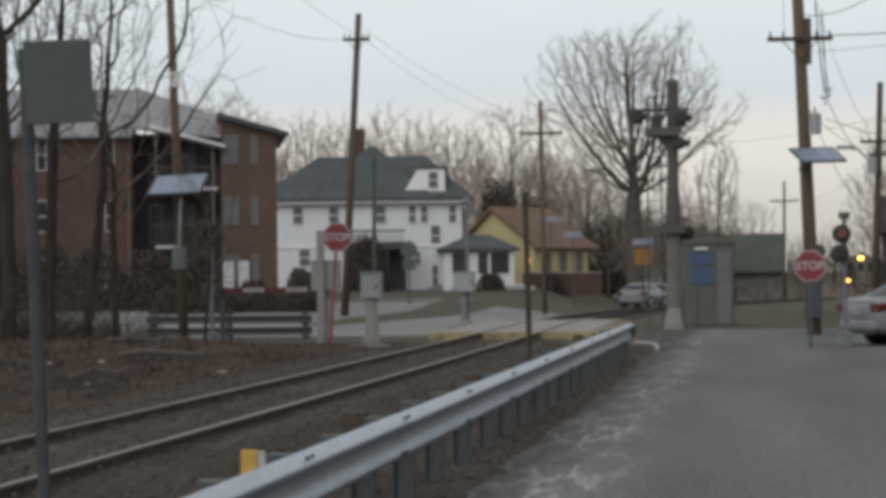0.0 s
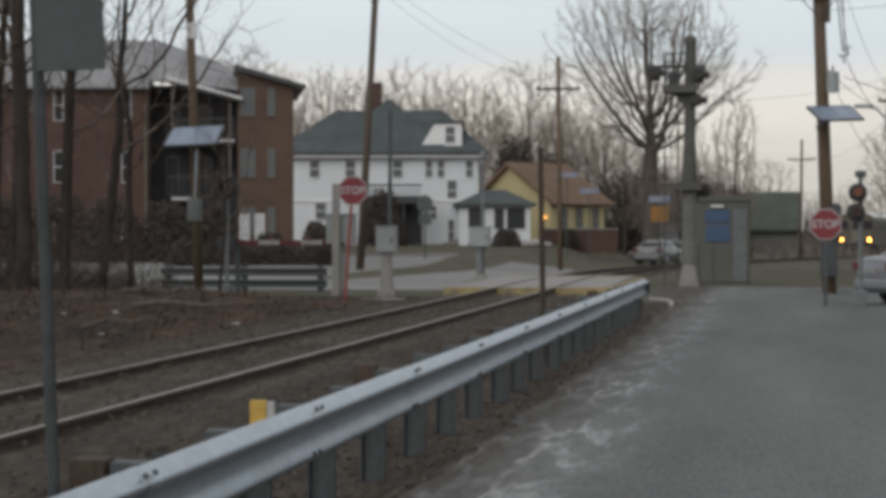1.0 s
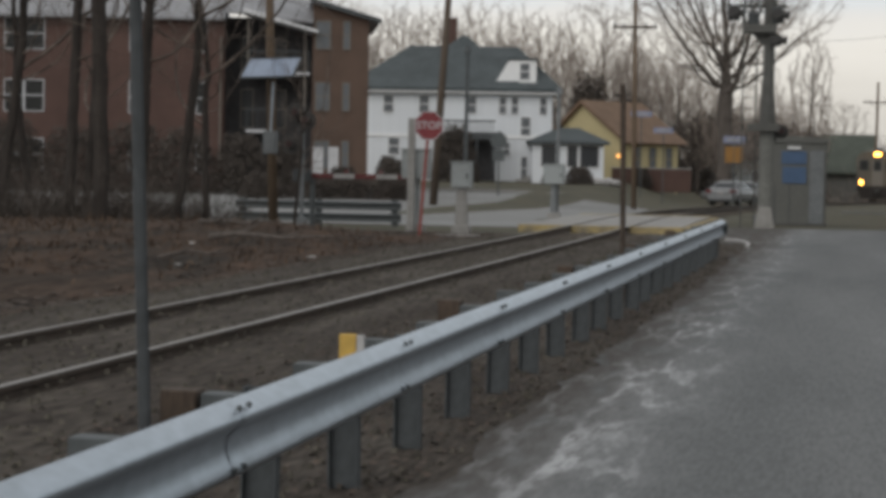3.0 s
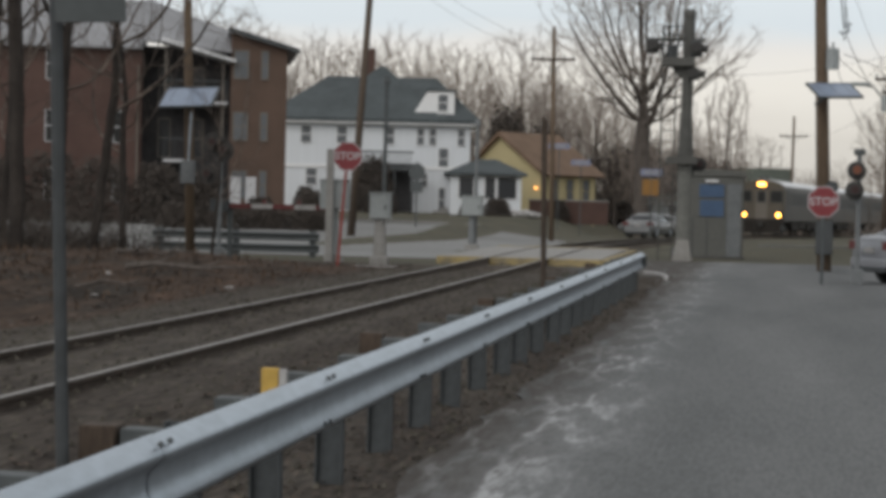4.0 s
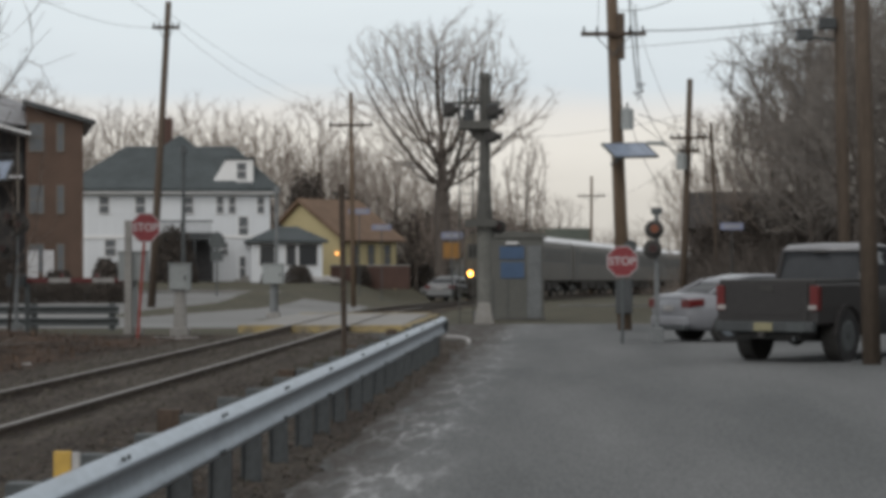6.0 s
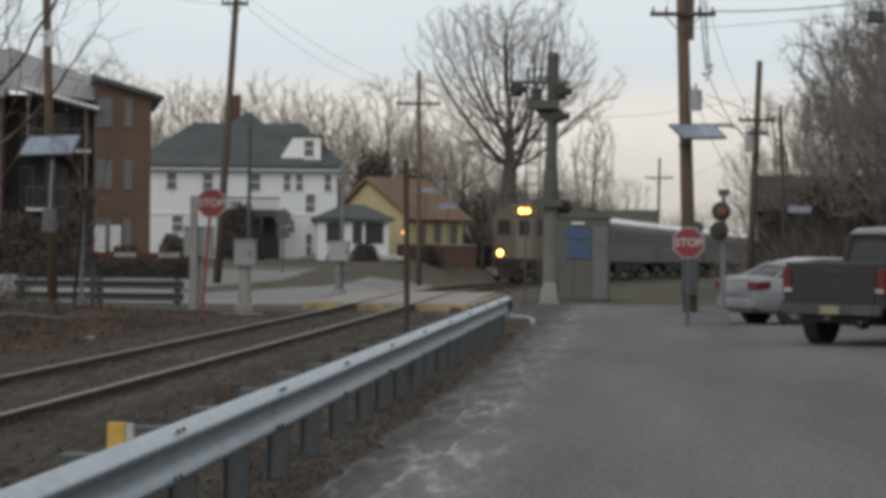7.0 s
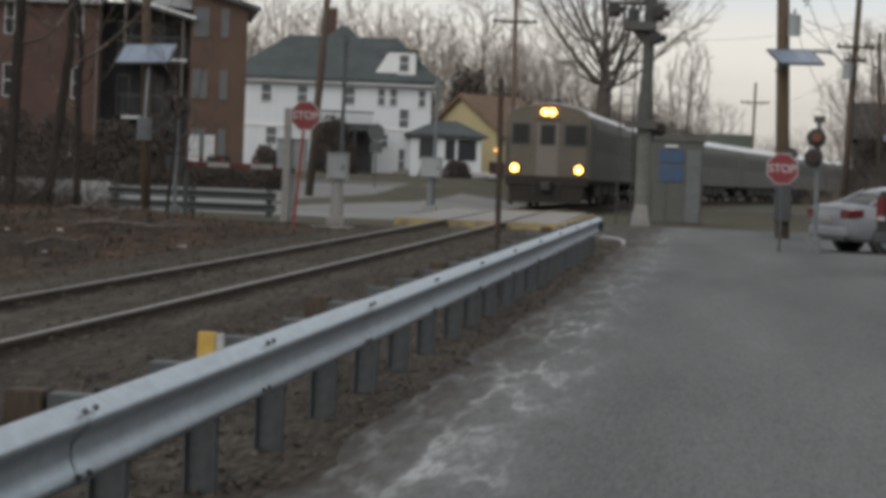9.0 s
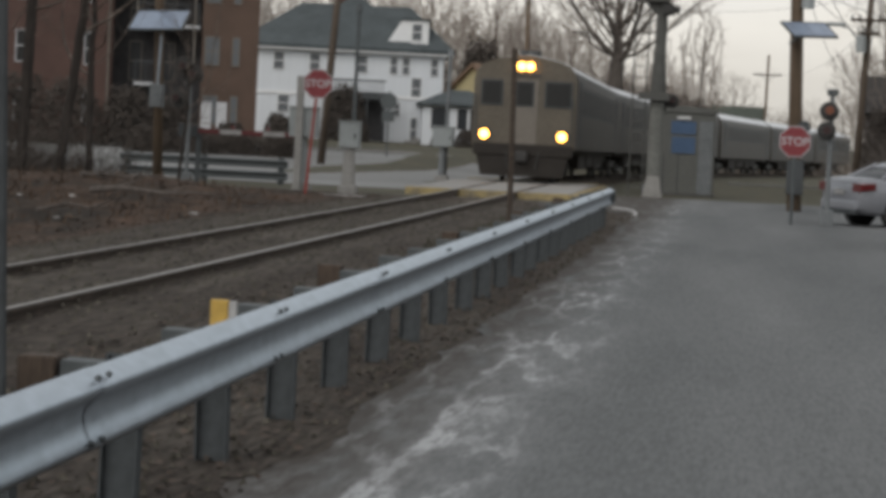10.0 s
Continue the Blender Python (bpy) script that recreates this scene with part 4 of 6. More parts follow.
utility_pole(1.5, 200, 8.7, 0.13, (0.1, 0), ((7.9, 1.1, 0),), POLE, "distant wooden pole with a crossarm")
utility_pole(5.15, 43.5, 9.5, 0.165, (-0.25, 0), (), POLE_DARK, "dark brown wooden pole beside the parked pickup")
POLE_G = utility_pole(6.5, 60, 10.5, 0.17, (-0.2, 0), (), POLE_DARK, "dark wooden pole with floodlights")
utility_pole(6.5, 112, 8.0, 0.10, (-0.3, 0), (), POLE_DARK, "thin dark pole among bare trees")


def can(pole, x, y, z, r, h):
    c = part("transformer", rd((x, y, z), (x, y, z + h), r, None, 14), BOXGREY, pole, "grey transformer can")
    part("transformer_lid", rd((x, y, z + h), (x, y, z + h + 0.06), r * 1.05, r * 0.6, 14), BOXGREY, c)
    part("bushing", rd((x, y, z + h + 0.06), (x, y, z + h + 0.2), 0.03, None, 6), DARKGREY, c)
    part("bracket", bx(min(x, 0) + 0.02, max(x, 0) - 0.02 if x > 0 else 0.02, y - 0.03, y + 0.03, z + h * 0.5, z + h * 0.6), DARKGREY, c)


part("pole_top_splint", bx(-0.20, 0.0, -0.2, 0.1, 7.1, 8.3, 0.03), POLE_DARK, POLE_D, "dark timber splint")
can(POLE_D, 0.06, -0.24, 5.25, 0.17, 0.5)
can(POLE_E, -0.02, -0.3, 5.4, 0.2, 0.55)
for k, (x, z) in enumerate(((-0.98, 7.02), (-0.45, 7.28))):
    f = part("floodlight", bx(x - 0.2, x + 0.2, -0.3, -0.02, z, z + 0.28, 0.04), DARKGREY, POLE_G, "dark floodlight")
    part("arm", rd((x, -0.1, z + 0.1), (-0.1, -0.05, z + 0.0), 0.03, None, 6), DARKGREY, POLE_G)
lamp_arm = bmesh.new()
for a, b in (((0.1, -0.1, 5.6), (-0.5, -0.15, 6.3)), ((-0.5, -0.15, 6.3), (-1.2, -0.2, 6.42))):
    rod(lamp_arm, a, b, 0.03)
arm = part("lamp_arm", lamp_arm, GALV_DULL, POLE_E)
part("street_lamp_head", bx(-1.35, -0.65, -0.32, -0.08, 6.33, 6.48, 0.05), BOXGREY, POLE_E, "grey street-lamp head")


CABLE = mat("weathered_cable", (0.12, 0.12, 0.12), 0.8, 0, 0.2, 2, 12, 0)


def wire(name, a, b, sag, r=0.008, label="thin black overhead cable"):
    pts = []
    a, b = Vector(a), Vector(b)
    for i in range(15):
        u = i / 14
        pts.append(a.lerp(b, u) - Vector((0, 0, sag * 4 * u * (1 - u))))
    bm = bmesh.new()
    rings = []
    for p in pts:
        rings.append([bm.verts.new(p + Vector((r * math.cos(k * 2.1), 0, r * math.sin(k * 2.1)))) for k in range(3)])
    for p, q in zip(rings, rings[1:]):
        for k in range(3):
            bm.faces.new((p[k], p[(k + 1) % 3], q[(k + 1) % 3], q[k]))
    return tagged(part(name, bm, CABLE), label, "cable", "overhead cables")


wire("overhead_cable", (-14.9, 92, 11.1), (-9.5, 113, 8.4), 0.5)
wire("overhead_cable", (-14.6, 92, 10.5), (-10.4, 113, 8.35), 0.6)
wire("overhead_cable", (-15.2, 92, 10.5), (-15.4, 64, 9.6), 0.5)
wire("overhead_cable", (-14.8, 92, 10.6), (-11.5, 20, 12.5), 1.0)
wire("overhead_cable", (-9.0, 113, 8.4), (4.4, 95, 7.4), 0.9)
wire("overhead_cable", (-15.3, 64, 9.9), (-22, 40, 12), 0.6)
wire("overhead_cable", (1.9, 66, 7.85), (6.4, 60, 7.7), 0.12, 0.018)
wire("overhead_cable", (1.3, 66, 7.4), (14, 52, 8.2), 0.3)
wire("overhead_cable", (1.2, 66, 8.4), (3.2, 62, 8.7), 0.25, 0.014)
wire("overhead_cable", (1.3, 65.7, 5.9), (4.4, 95, 6.2), 0.35, 0.012)
wire("overhead_cable", (1.5, 65.7, 8.8), (4.6, 95, 6.6), 0.9)
wire("overhead_cable", (1.68, 65.7, 8.5), (1.76, 65.6, 6.2), -0.12, 0.016)
wire("overhead_cable", (1.50, 65.6, 8.7), (1.72, 65.6, 6.3), 0.2, 0.022)
wire("overhead_cable", (1.62, 65.6, 8.3), (1.86, 65.6, 6.25), 0.3, 0.014)
wire("overhead_cable", (1.78, 65.6, 6.15), (4.3, 95, 6.0), 0.55, 0.013)
wire("overhead_cable", (1.74, 65.7, 5.65), (9.5, 82, 4.9), 0.25, 0.012)
wire("overhead_cable", (1.60, 65.7, 5.2), (3.9, 95, 4.4), 0.5, 0.010)
wire("overhead_cable", (4.4, 95, 6.6), (6.4, 112, 6.5), 0.3)
wire("overhead_cable", (4.3, 95, 6.1), (1.6, 200, 7.9), 1.2)
wire("overhead_cable", (0.7, 66, 7.85), (0.3, 20, 9.0), 0.6)


def cable_knot(x, y, z, seed):
    """A small tangle of spliced cable hanging beside a pole."""
    rg = random.Random(seed)
    k = thing("cable_splice", pose(x, y, z), "dark tangle of spliced cable hanging by the pole", "cable splice")
    for _ in range(9):
        a = Vector((rg.uniform(-0.10, 0.10), rg.uniform(-0.08, 0.08), rg.uniform(-0.22, 0.22)))
        part("cable_end", rd(a, a + Vector((rg.uniform(-0.14, 0.14), rg.uniform(-0.06, 0.06), rg.uniform(-0.12, 0.16))), 0.022, 0.016, 6), BLACK, k)


cable_knot(1.75, 65.6, 6.25, 4)


# ---- solar panels ----
def solar_panel(x, y, z, half, deep, tilt, turn, pole_x):
    s = thing("solar_panel", pose(x, y, z, 0, 0, turn), "pale blue-grey solar panel fixed to a pole", "solar panel", "solar panels")
    b = part("panel", bx(-half, half, -deep, deep, -0.02, 0.02, 0.006), SOLAR, s, "glass face coloured pale for reflected sky")
    b.rotation_euler = (radians(tilt), radians(-2), 0)
    fr = bmesh.new()
    for sx in (-1, 1):
        box(fr, sx * half - 0.02, sx * half + 0.02, -deep - 0.02, deep + 0.02, -0.03, 0.028)
        box(fr, -half, half, sx * deep - 0.02, sx * deep + 0.02, -0.03, 0.028)
    part("frame", fr, GALV_DULL, b, "aluminium frame")
    for k in (-0.33, 0.0, 0.33):
        part("cell_line", bx(half * 2 * k - 0.006, half * 2 * k + 0.006, -deep, deep, 0.021, 0.024), MASTPALE, b)
    for z1 in (-0.35, -0.05):
        part("bracket", rd((pole_x, 0.72, z1), (0, 0, -0.03), 0.03), GALV_DULL, s)


solar_panel(-14.96, 63.3, 4.12, 0.70, 0.48, 32, -4, -0.2)
solar_panel(1.51, 65.2, 4.68, 0.60, 0.44, 25, 24, -0.2)
BOX_S = thing("control_box", pose(-14.9, 63.5, 2.0), "small pale control box on the utility pole", "control box")
part("box_body", bx(-0.22, 0.12, -0.35, -0.1, -0.1, 0.5, 0.02), MASTPALE, BOX_S)
part("door", bx(-0.20, 0.10, -0.362, -0.35, -0.07, 0.47), MASTPALE, BOX_S)
part("conduit", rd((-0.05, -0.2, 0.5), (0.0, -0.2, 1.75), 0.028), GALV, BOX_S, "bright steel conduit")


# ---- signal equipment by the crossing ----
def cabinet(x, y, z0, z1, w, d, label, post=None, post_r=0.1):
    g = ground(x, y)
    c = thing("signal_cabinet", pose(x, y, g), label, "signal cabinet", "signal cabinets")
    b = part("cabinet_body", bx(-w / 2, w / 2, -d / 2, d / 2, z0 - g, z1 - g, 0.02), BOXGREY, c)
    part("door", bx(-w / 2 + 0.03, w / 2 - 0.03, -d / 2 - 0.014, -d / 2, z0 - g + 0.03, z1 - g - 0.05, 0.005), BOXGREY, b)
    part("handle", bx(w / 2 - 0.12, w / 2 - 0.08, -d / 2 - 0.035, -d / 2 - 0.014, (z0 + z1) / 2 - g - 0.08, (z0 + z1) / 2 - g + 0.05), DARKGREY, b)
    part("rain_cap", bx(-w / 2 - 0.02, w / 2 + 0.02, -d / 2 - 0.04, d / 2 + 0.02, z1 - g, z1 - g + 0.03), BOXGREY, b)
    part("stand", rd((0, 0, -0.2), (0, 0, z0 - g + 0.02), post_r * 1.5, post_r, 10), post or BOXGREY, c)
    part("base", bx(-0.22, 0.22, -0.22, 0.22, -0.1, 0.2, 0.03), CONCRETE, c, "concrete foot")
    return c


cabinet(-10.92, 62.3, 1.33, 2.06, 0.70, 0.45, "grey steel signal cabinet beside the stop sign", BOXGREY, 0.09)
c2 = cabinet(-9.64, 61.6, 1.12, 1.76, 0.50, 0.40, "grey steel signal cabinet on a thick concrete stand", CONCRETE, 0.13)
part("mast", rd((0.03, 0.25, 0), (0.05, 0.25, 4.6), 0.05, 0.045), GALV_DULL, c2, "slim grey mast")
part("mast_cap", rd((0.05, 0.25, 4.5), (0.05, 0.25, 4.7), 0.11, 0.06), GALV_DULL, c2)
GP = thing("bollard_post", pose(-10.98, 61.9, ground(-10.98, 62)), "weathered square grey post by the cabinet", "post")
part("post_body", bx(-0.085, 0.085, -0.085, 0.085, -0.3, 2.85, 0.01), CONCRETE, GP)
c3 = cabinet(-10.0, 84, 1.1, 1.75, 0.7, 0.45, "grey signal cabinet on a post beyond the track", MASTPALE, 0.10)
part("mast", rd((0.06, 0.3, 0), (0.08, 0.3, 4.3), 0.07, 0.06), MASTPALE, c3, "slim grey mast")
part("mast_cap", rd((0.08, 0.3, 4.2), (0.08, 0.3, 4.42), 0.12, 0.07), MASTPALE, c3)


def crossing_signal(x, y, mast_top, heads, label, base=0.36, backs=0.21, steel=GALV, lit=None):
    g = ground(x, y)
    s = thing("crossing_signal", pose(x, y, g), label, "crossing signal", "crossing signals")
    part("mast", rd((0, 0, -0.2), (0, 0, mast_top), 0.055, None, 10), steel, s, "steel mast")
    part("base", bx(-0.14, 0.14, -0.14, 0.14, -0.1, base, 0.03), MASTPALE, s, "grey foot casting")
    part("junction_box", bx(-0.12, 0.12, -0.1, 0.1, mast_top - 0.02, mast_top + 0.12, 0.02), GALV_DULL, s)
    for i, (hx, hz) in enumerate(heads):
        b = part("backplate", rd((hx, -0.16, hz), (hx, -0.13, hz), backs, None, 20), BLACK, s, "round black backplate")
        part("hood", rd((hx, -0.36, hz + 0.02), (hx, -0.16, hz), 0.115, 0.10, 14), BLACK, b)
        part("lens", rd((hx, -0.375, hz + 0.02), (hx, -0.362, hz + 0.02), 0.09, None, 14), LITLENS if i == lit else LENS, b, "dim glowing red lamp lens" if i == lit else "dark red lamp lens")
        part("bracket", rd((0, 0, hz), (hx, -0.14, hz), 0.025, None, 6), DARKGREY, s)
    return s


crossing_signal(1.86, 55.2, 2.85, ((-0.06, 2.49), (-0.10, 2.06)), "railway crossing signal with round black lamps", steel=MASTPALE, lit=0)
XL = crossing_signal(-13.9, 62.4, 2.5, ((-0.28, 2.15), (-0.15, 2.95), (0.12, 2.75)), "railway crossing signal with dark lamps and a lowered gate", 0.3, 0.26, steel=MASTPALE)
crossing_signal(-2.78, 75.0, 2.95, ((0.62, 2.85), (0.28, 2.7)), "dark crossing signal beside the grey shed", steel=MASTGREY)


def gate_arm():
    g = thing("crossing_gate_arm", pose(-13.75, 62.9, 1.36), "lowered red and white striped crossing gate arm", "gate arm")
    n = 5
    for i in range(n):
        part("stripe", bx(i * 0.56, i * 0.56 + 0.556, -0.02, 0.02, -0.06, 0.06, 0.004), STRIPERED if i % 2 == 0 else STRIPEWHITE, g, "red stripe" if i % 2 == 0 else "white stripe")
    part("counterweight", bx(-0.5, 0.0, -0.08, 0.08, -0.16, 0.16, 0.02), DARKGREY, g)
    part("arm_stand", rd((0.0, 0.08, -1.5), (0.0, 0.08, 0.0), 0.07), GALV_DULL, g)
    for x in (0.9, 1.8, 2.7):
        part("arm_lamp", rd((x, -0.05, 0.12), (x, 0.05, 0.12), 0.05, None, 10), TAIL, g)


gate_arm()


PEDESTAL = mat("weathered_concrete", (0.15, 0.15, 0.138), 0.9, 0, 0.2, 1.2, 12, 0.1)


def signal_mast():
    x, y = -2.56, 74
    s = thing("railway_signal", pose(x, y, ground(x, y)), "tall grey railway signal mast with dark signal heads", "railway signal")
    part("pedestal", rd((0, 0, -0.2), (0, 0, 2.9), 0.24, 0.21, 10), PEDESTAL, s, "pale concrete pedestal")
    foot = part("foot", pr([(-0.36, -0.2), (0.30, -0.2), (0.16, 0.62), (-0.18, 0.62)], -0.32, 0.32), CONCRETE, s, "pale concrete foot")
    low = part("lower_platform", bx(-0.55, 0.34, -0.40, 0.40, 2.86, 2.98, 0.01), MASTGREY, s, "grey lower platform")
    part("toe_board", bx(-0.56, 0.35, -0.42, -0.40, 2.84, 3.06), MASTGREY, low)
    part("mast", rd((0, 0, 3.5), (0.03, 0, 7.25), 0.165, 0.17, 12), MASTGREY, s)
    part("mast_skirt", rd((0, 0, 2.95), (0, 0, 4.4), 0.25, 0.17, 12), MASTGREY, s, "flared grey mast skirt")
    part("mast_cap", rd((0.03, 0, 7.2), (0.03, 0, 7.38), 0.22, 0.15, 12), MASTGREY, s)
    p = part("platform", bx(-0.75, 0.20, -0.42, 0.42, 5.70, 5.95, 0.015), MASTGREY, s, "grey working platform")
    part("bracket", pr([(-0.50, 5.70), (0.20, 5.70), (0.18, 5.36), (-0.22, 5.36)], -0.12, 0.12), MASTGREY, p)
    for px_, py_ in ((-0.72, -0.39), (-0.72, 0.39), (-0.50, -0.39), (-0.28, -0.39), (0.17, 0.39)):
        part("rail_post", rd((px_, py_, 5.95), (px_, py_, 6.85), 0.022, None, 6), GALV_DULL, p)
    for z in (6.3, 6.6, 6.85):
        part("hand_rail", rd((-0.72, -0.39, z), (-0.1, -0.39, z), 0.022, None, 6), GALV_DULL, p)
    part("cross_beam", bx(-1.25, 0.50, -0.06, 0.06, 6.44, 6.54), MASTGREY, s)
    for hx, hz, hw, hh in ((0.26, 6.22, 0.17, 0.24), (0.20, 5.48, 0.17, 0.16), (-1.02, 6.28, 0.18, 0.22)):
        h = part("signal_head", bx(hx - hw, hx + hw, -0.28, -0.08, hz - hh, hz + hh, 0.04), DARKGREY, s, "dark signal head")
        part("backplate", rd((hx, -0.30, hz), (hx, -0.285, hz), hw * 1.15, None, 18), BLACK, h)
        part("visor", rd((hx, -0.56, hz), (hx, -0.30, hz), 0.12, 0.12, 12), BLACK, h)
        part("side_visor", rd((hx + hw, -0.18, hz + 0.02), (hx + hw + 0.16, -0.18, hz - 0.01), 0.10, 0.12, 12), BLACK, h)
    part("relay_box", bx(-0.62, -0.30, -0.30, 0.0, 5.96, 6.28, 0.02), DARKGREY, s, "dark relay box")
    lad = thing("ladder", pose(x - 0.55, y + 0.35, ground(x, y)), "thin steel ladder up the signal mast", "ladder")
    for sx in (-0.2, 0.2):
        part("stile", rd((sx, 0, 0), (sx, 0, 6.3), 0.025, None, 6), MASTGREY, lad)
    for i in range(19):
        part("rung", rd((-0.2, 0, 0.3 + i * 0.32), (0.2, 0, 0.3 + i * 0.32), 0.014, None, 5), MASTGREY, lad)


signal_mast()


def shed():
    x, y = -1.85, 79
    s = thing("equipment_shed", pose(x, y, ground(x, y)), "grey railway equipment shed with blue panels", "shed")
    b = part("wall", bx(-0.95, 0.95, 0, 2.4, -0.2, 2.6, 0.02), SHEDGREY, s)
    part("roof", pr([(-1.03, 2.6), (1.03, 2.6), (0.98, 2.74), (0, 2.82), (-0.98, 2.74)], -0.06, 2.45), SHEDGREY, s, "grey shed roof")
    part("corner_panel", bx(0.46, 0.90, -0.03, 0.0, 0.02, 2.35, 0.01), MASTPALE, b, "paler corner panel")
    part("blue_panel", bx(-0.41, 0.36, -0.035, -0.004, 1.93, 2.33, 0.006), SIGNBLUE, b, "blue sign panel")
    part("blue_panel", bx(-0.38, 0.36, -0.035, -0.004, 1.33, 1.84, 0.006), SIGNBLUE, b, "blue sign panel")
    part("wall_lamp", bx(-0.22, 0.18, -0.12, 0.0, 2.40, 2.47, 0.01), SIGNWHITE, b, "white wall lamp")
    for k in (-0.6, -0.15):
        part("seam", bx(k - 0.012, k + 0.012, -0.012, 0.0, 0.0, 1.3), DARKGREY, b)
    part("plinth", bx(-1.0, 1.0, -0.06, 2.45, -0.3, 0.08), MASTGREY, s)


shed()
KERB = thing("kerb", pose(-0.6, 117, ground(0, 117)), "long pale concrete kerb beyond the road", "kerb", "", "structure")
for i in range(5):
    part("kerb_stone", bx(i * 1.22, i * 1.22 + 1.2, 0, 0.25, -0.1, 0.12, 0.015), PEDESTAL, KERB)


# ---- small signs and posts ----
def street_sign(x, y, z, w, h, face, label, post_r=0.03, turn=0, extra=None, post_mat=GALV_DULL):
    g = ground(x, y)
    s = thing("street_sign", pose(x, y, g, 0, 0, turn), label, "street sign", "street signs")
    part("post", rd((0, 0.03, -0.2), (0, 0.03, z - g + h), post_r, None, 8), post_mat, s)
    p = part("sign_plate", bx(-w / 2, w / 2, -0.012, 0.006, z - g, z - g + h, 0.004), face, s)
    part("writing_bar", bx(-w * 0.36, w * 0.36, -0.016, -0.0125, z - g + h * 0.35, z - g + h * 0.65), STRIPEWHITE if face is SIGNBLUE or face is SIGNPALE else BLACK, p)
    if extra:
        part("lower_plate", bx(-extra[0] / 2, extra[0] / 2, -0.012, 0.006, extra[1] - g, extra[1] - g + extra[2], 0.004), extra[3], s, extra[4])
    return s


SIGNPALE = mat("pale_blue_sign", (0.20, 0.22, 0.32), 0.5, 0, 0.1, 3, 12, 0)
SIGNORANGE = mat("dull_orange_sign", (0.26, 0.13, 0.03), 0.6, 0, 0.12, 3, 12, 0)
street_sign(4.75, 75, 2.75, 0.68, 0.2, SIGNPALE, "pale blue street-name sign on a dark post", 0.035, 0, None, BLACK)
street_sign(-6.43, 135, 3.1, 1.15, 0.36, SIGNPALE, "pale blue sign above a dull orange sign", 0.05, 0, (0.95, 2.05, 0.85, SIGNORANGE, "dull orange plate"))
street_sign(-11.85, 140, 4.55, 1.2, 0.3, SIGNPALE, "pale blue street-name sign on a thin post", 0.03)
street_sign(-10.6, 140, 3.65, 1.1, 0.3, SIGNPALE, "pale blue street-name sign on a thin post", 0.03)
BACK = thing("road_sign", pose(-15.6, 110, ground(-15.6, 110)), "grey backs of two road signs on a post", "road sign")
part("post", rd((0, 0.02, -0.2), (0, 0.02, 2.9), 0.035), GALV_DULL, BACK)
part("sign_back", pr([(a, b + 2.45) for a, b in octagon(0.36)], -0.006, 0.006), SIGNBACK, BACK)
part("sign_back", bx(-0.27, 0.27, -0.006, 0.006, 1.55, 2.02, 0.004), SIGNBACK, BACK)
ST = thing("marker_post", pose(-2.90, 32, 0), "thin dark rusty post beside the track", "post")
part("post_body", rd((0.02, 0, -0.3), (-0.03, 0, 2.72), 0.036, None, 8), RUST, ST)
part("cap", rd((-0.03, 0, 2.70), (-0.03, 0, 2.78), 0.05, 0.03, 8), RUST, ST)
RND = thing("round_sign", pose(1.52, 65.6, 2.2), "small round grey sign on the utility pole", "sign")
part("plate", rd((0, -0.16, 0), (0, -0.14, 0), 0.17, None, 18), DARKGREY, RND)
part("disc", rd((0, -0.17, 0), (0, -0.161, 0), 0.08, None, 14), SIGNBACK, RND)
RBX = thing("meter_box", pose(1.36, 65.75, 0.45), "dark meter box low on the utility pole", "meter box")
part("box_body", bx(-0.22, 0.22, -0.2, 0.0, 0, 0.9, 0.03), DARKGREY, RBX)


# ---- vehicles ----
def loft(stations, seg=None):
    """A closed body through stations of (y, outline of (x, z) on the right side, from low to high)."""
    bm = bmesh.new()
    rings = []
    for y, half in stations:
        ring = [bm.verts.new((x, y, z)) for x, z in half] + [bm.verts.new((-x, y, z)) for x, z in half[::-1]]
        rings.append(ring)
    n = len(rings[0])
    for a, b in zip(rings, rings[1:]):
        for i in range(n):
            j = (i + 1) % n
            bm.faces.new((a[i], a[j], b[j], b[i]))
    bm.faces.new(rings[0])
    bm.faces.new(rings[-1][::-1])
    bmesh.ops.recalc_face_normals(bm, faces=bm.faces)
    return bm


def wheel(parent, x, y, r, w, rim_mat=GALV):
    s = 1 if x > 0 else -1
    t = part("wheel", rd((x - s * w, y, r), (x, y, r), r, None, 24), RUBBER, parent, "black tyre", smooth=False)
    part("rim", rd((x, y, r), (x + s * 0.012, y, r), r * 0.64, r * 0.55, 18), rim_mat, t, "alloy rim")
    part("hub", rd((x + s * 0.012, y, r), (x + s * 0.02, y, r), r * 0.16, None, 10), DARKGREY, t)


def body_half(w, lo, mid, hi, tuck=0.06):
    return [(w - 0.16, lo), (w - 0.03, lo + 0.1), (w, mid), (w - 0.02, hi - 0.10), (w - tuck - 0.04, hi - 0.02), (w * 0.55, hi)]


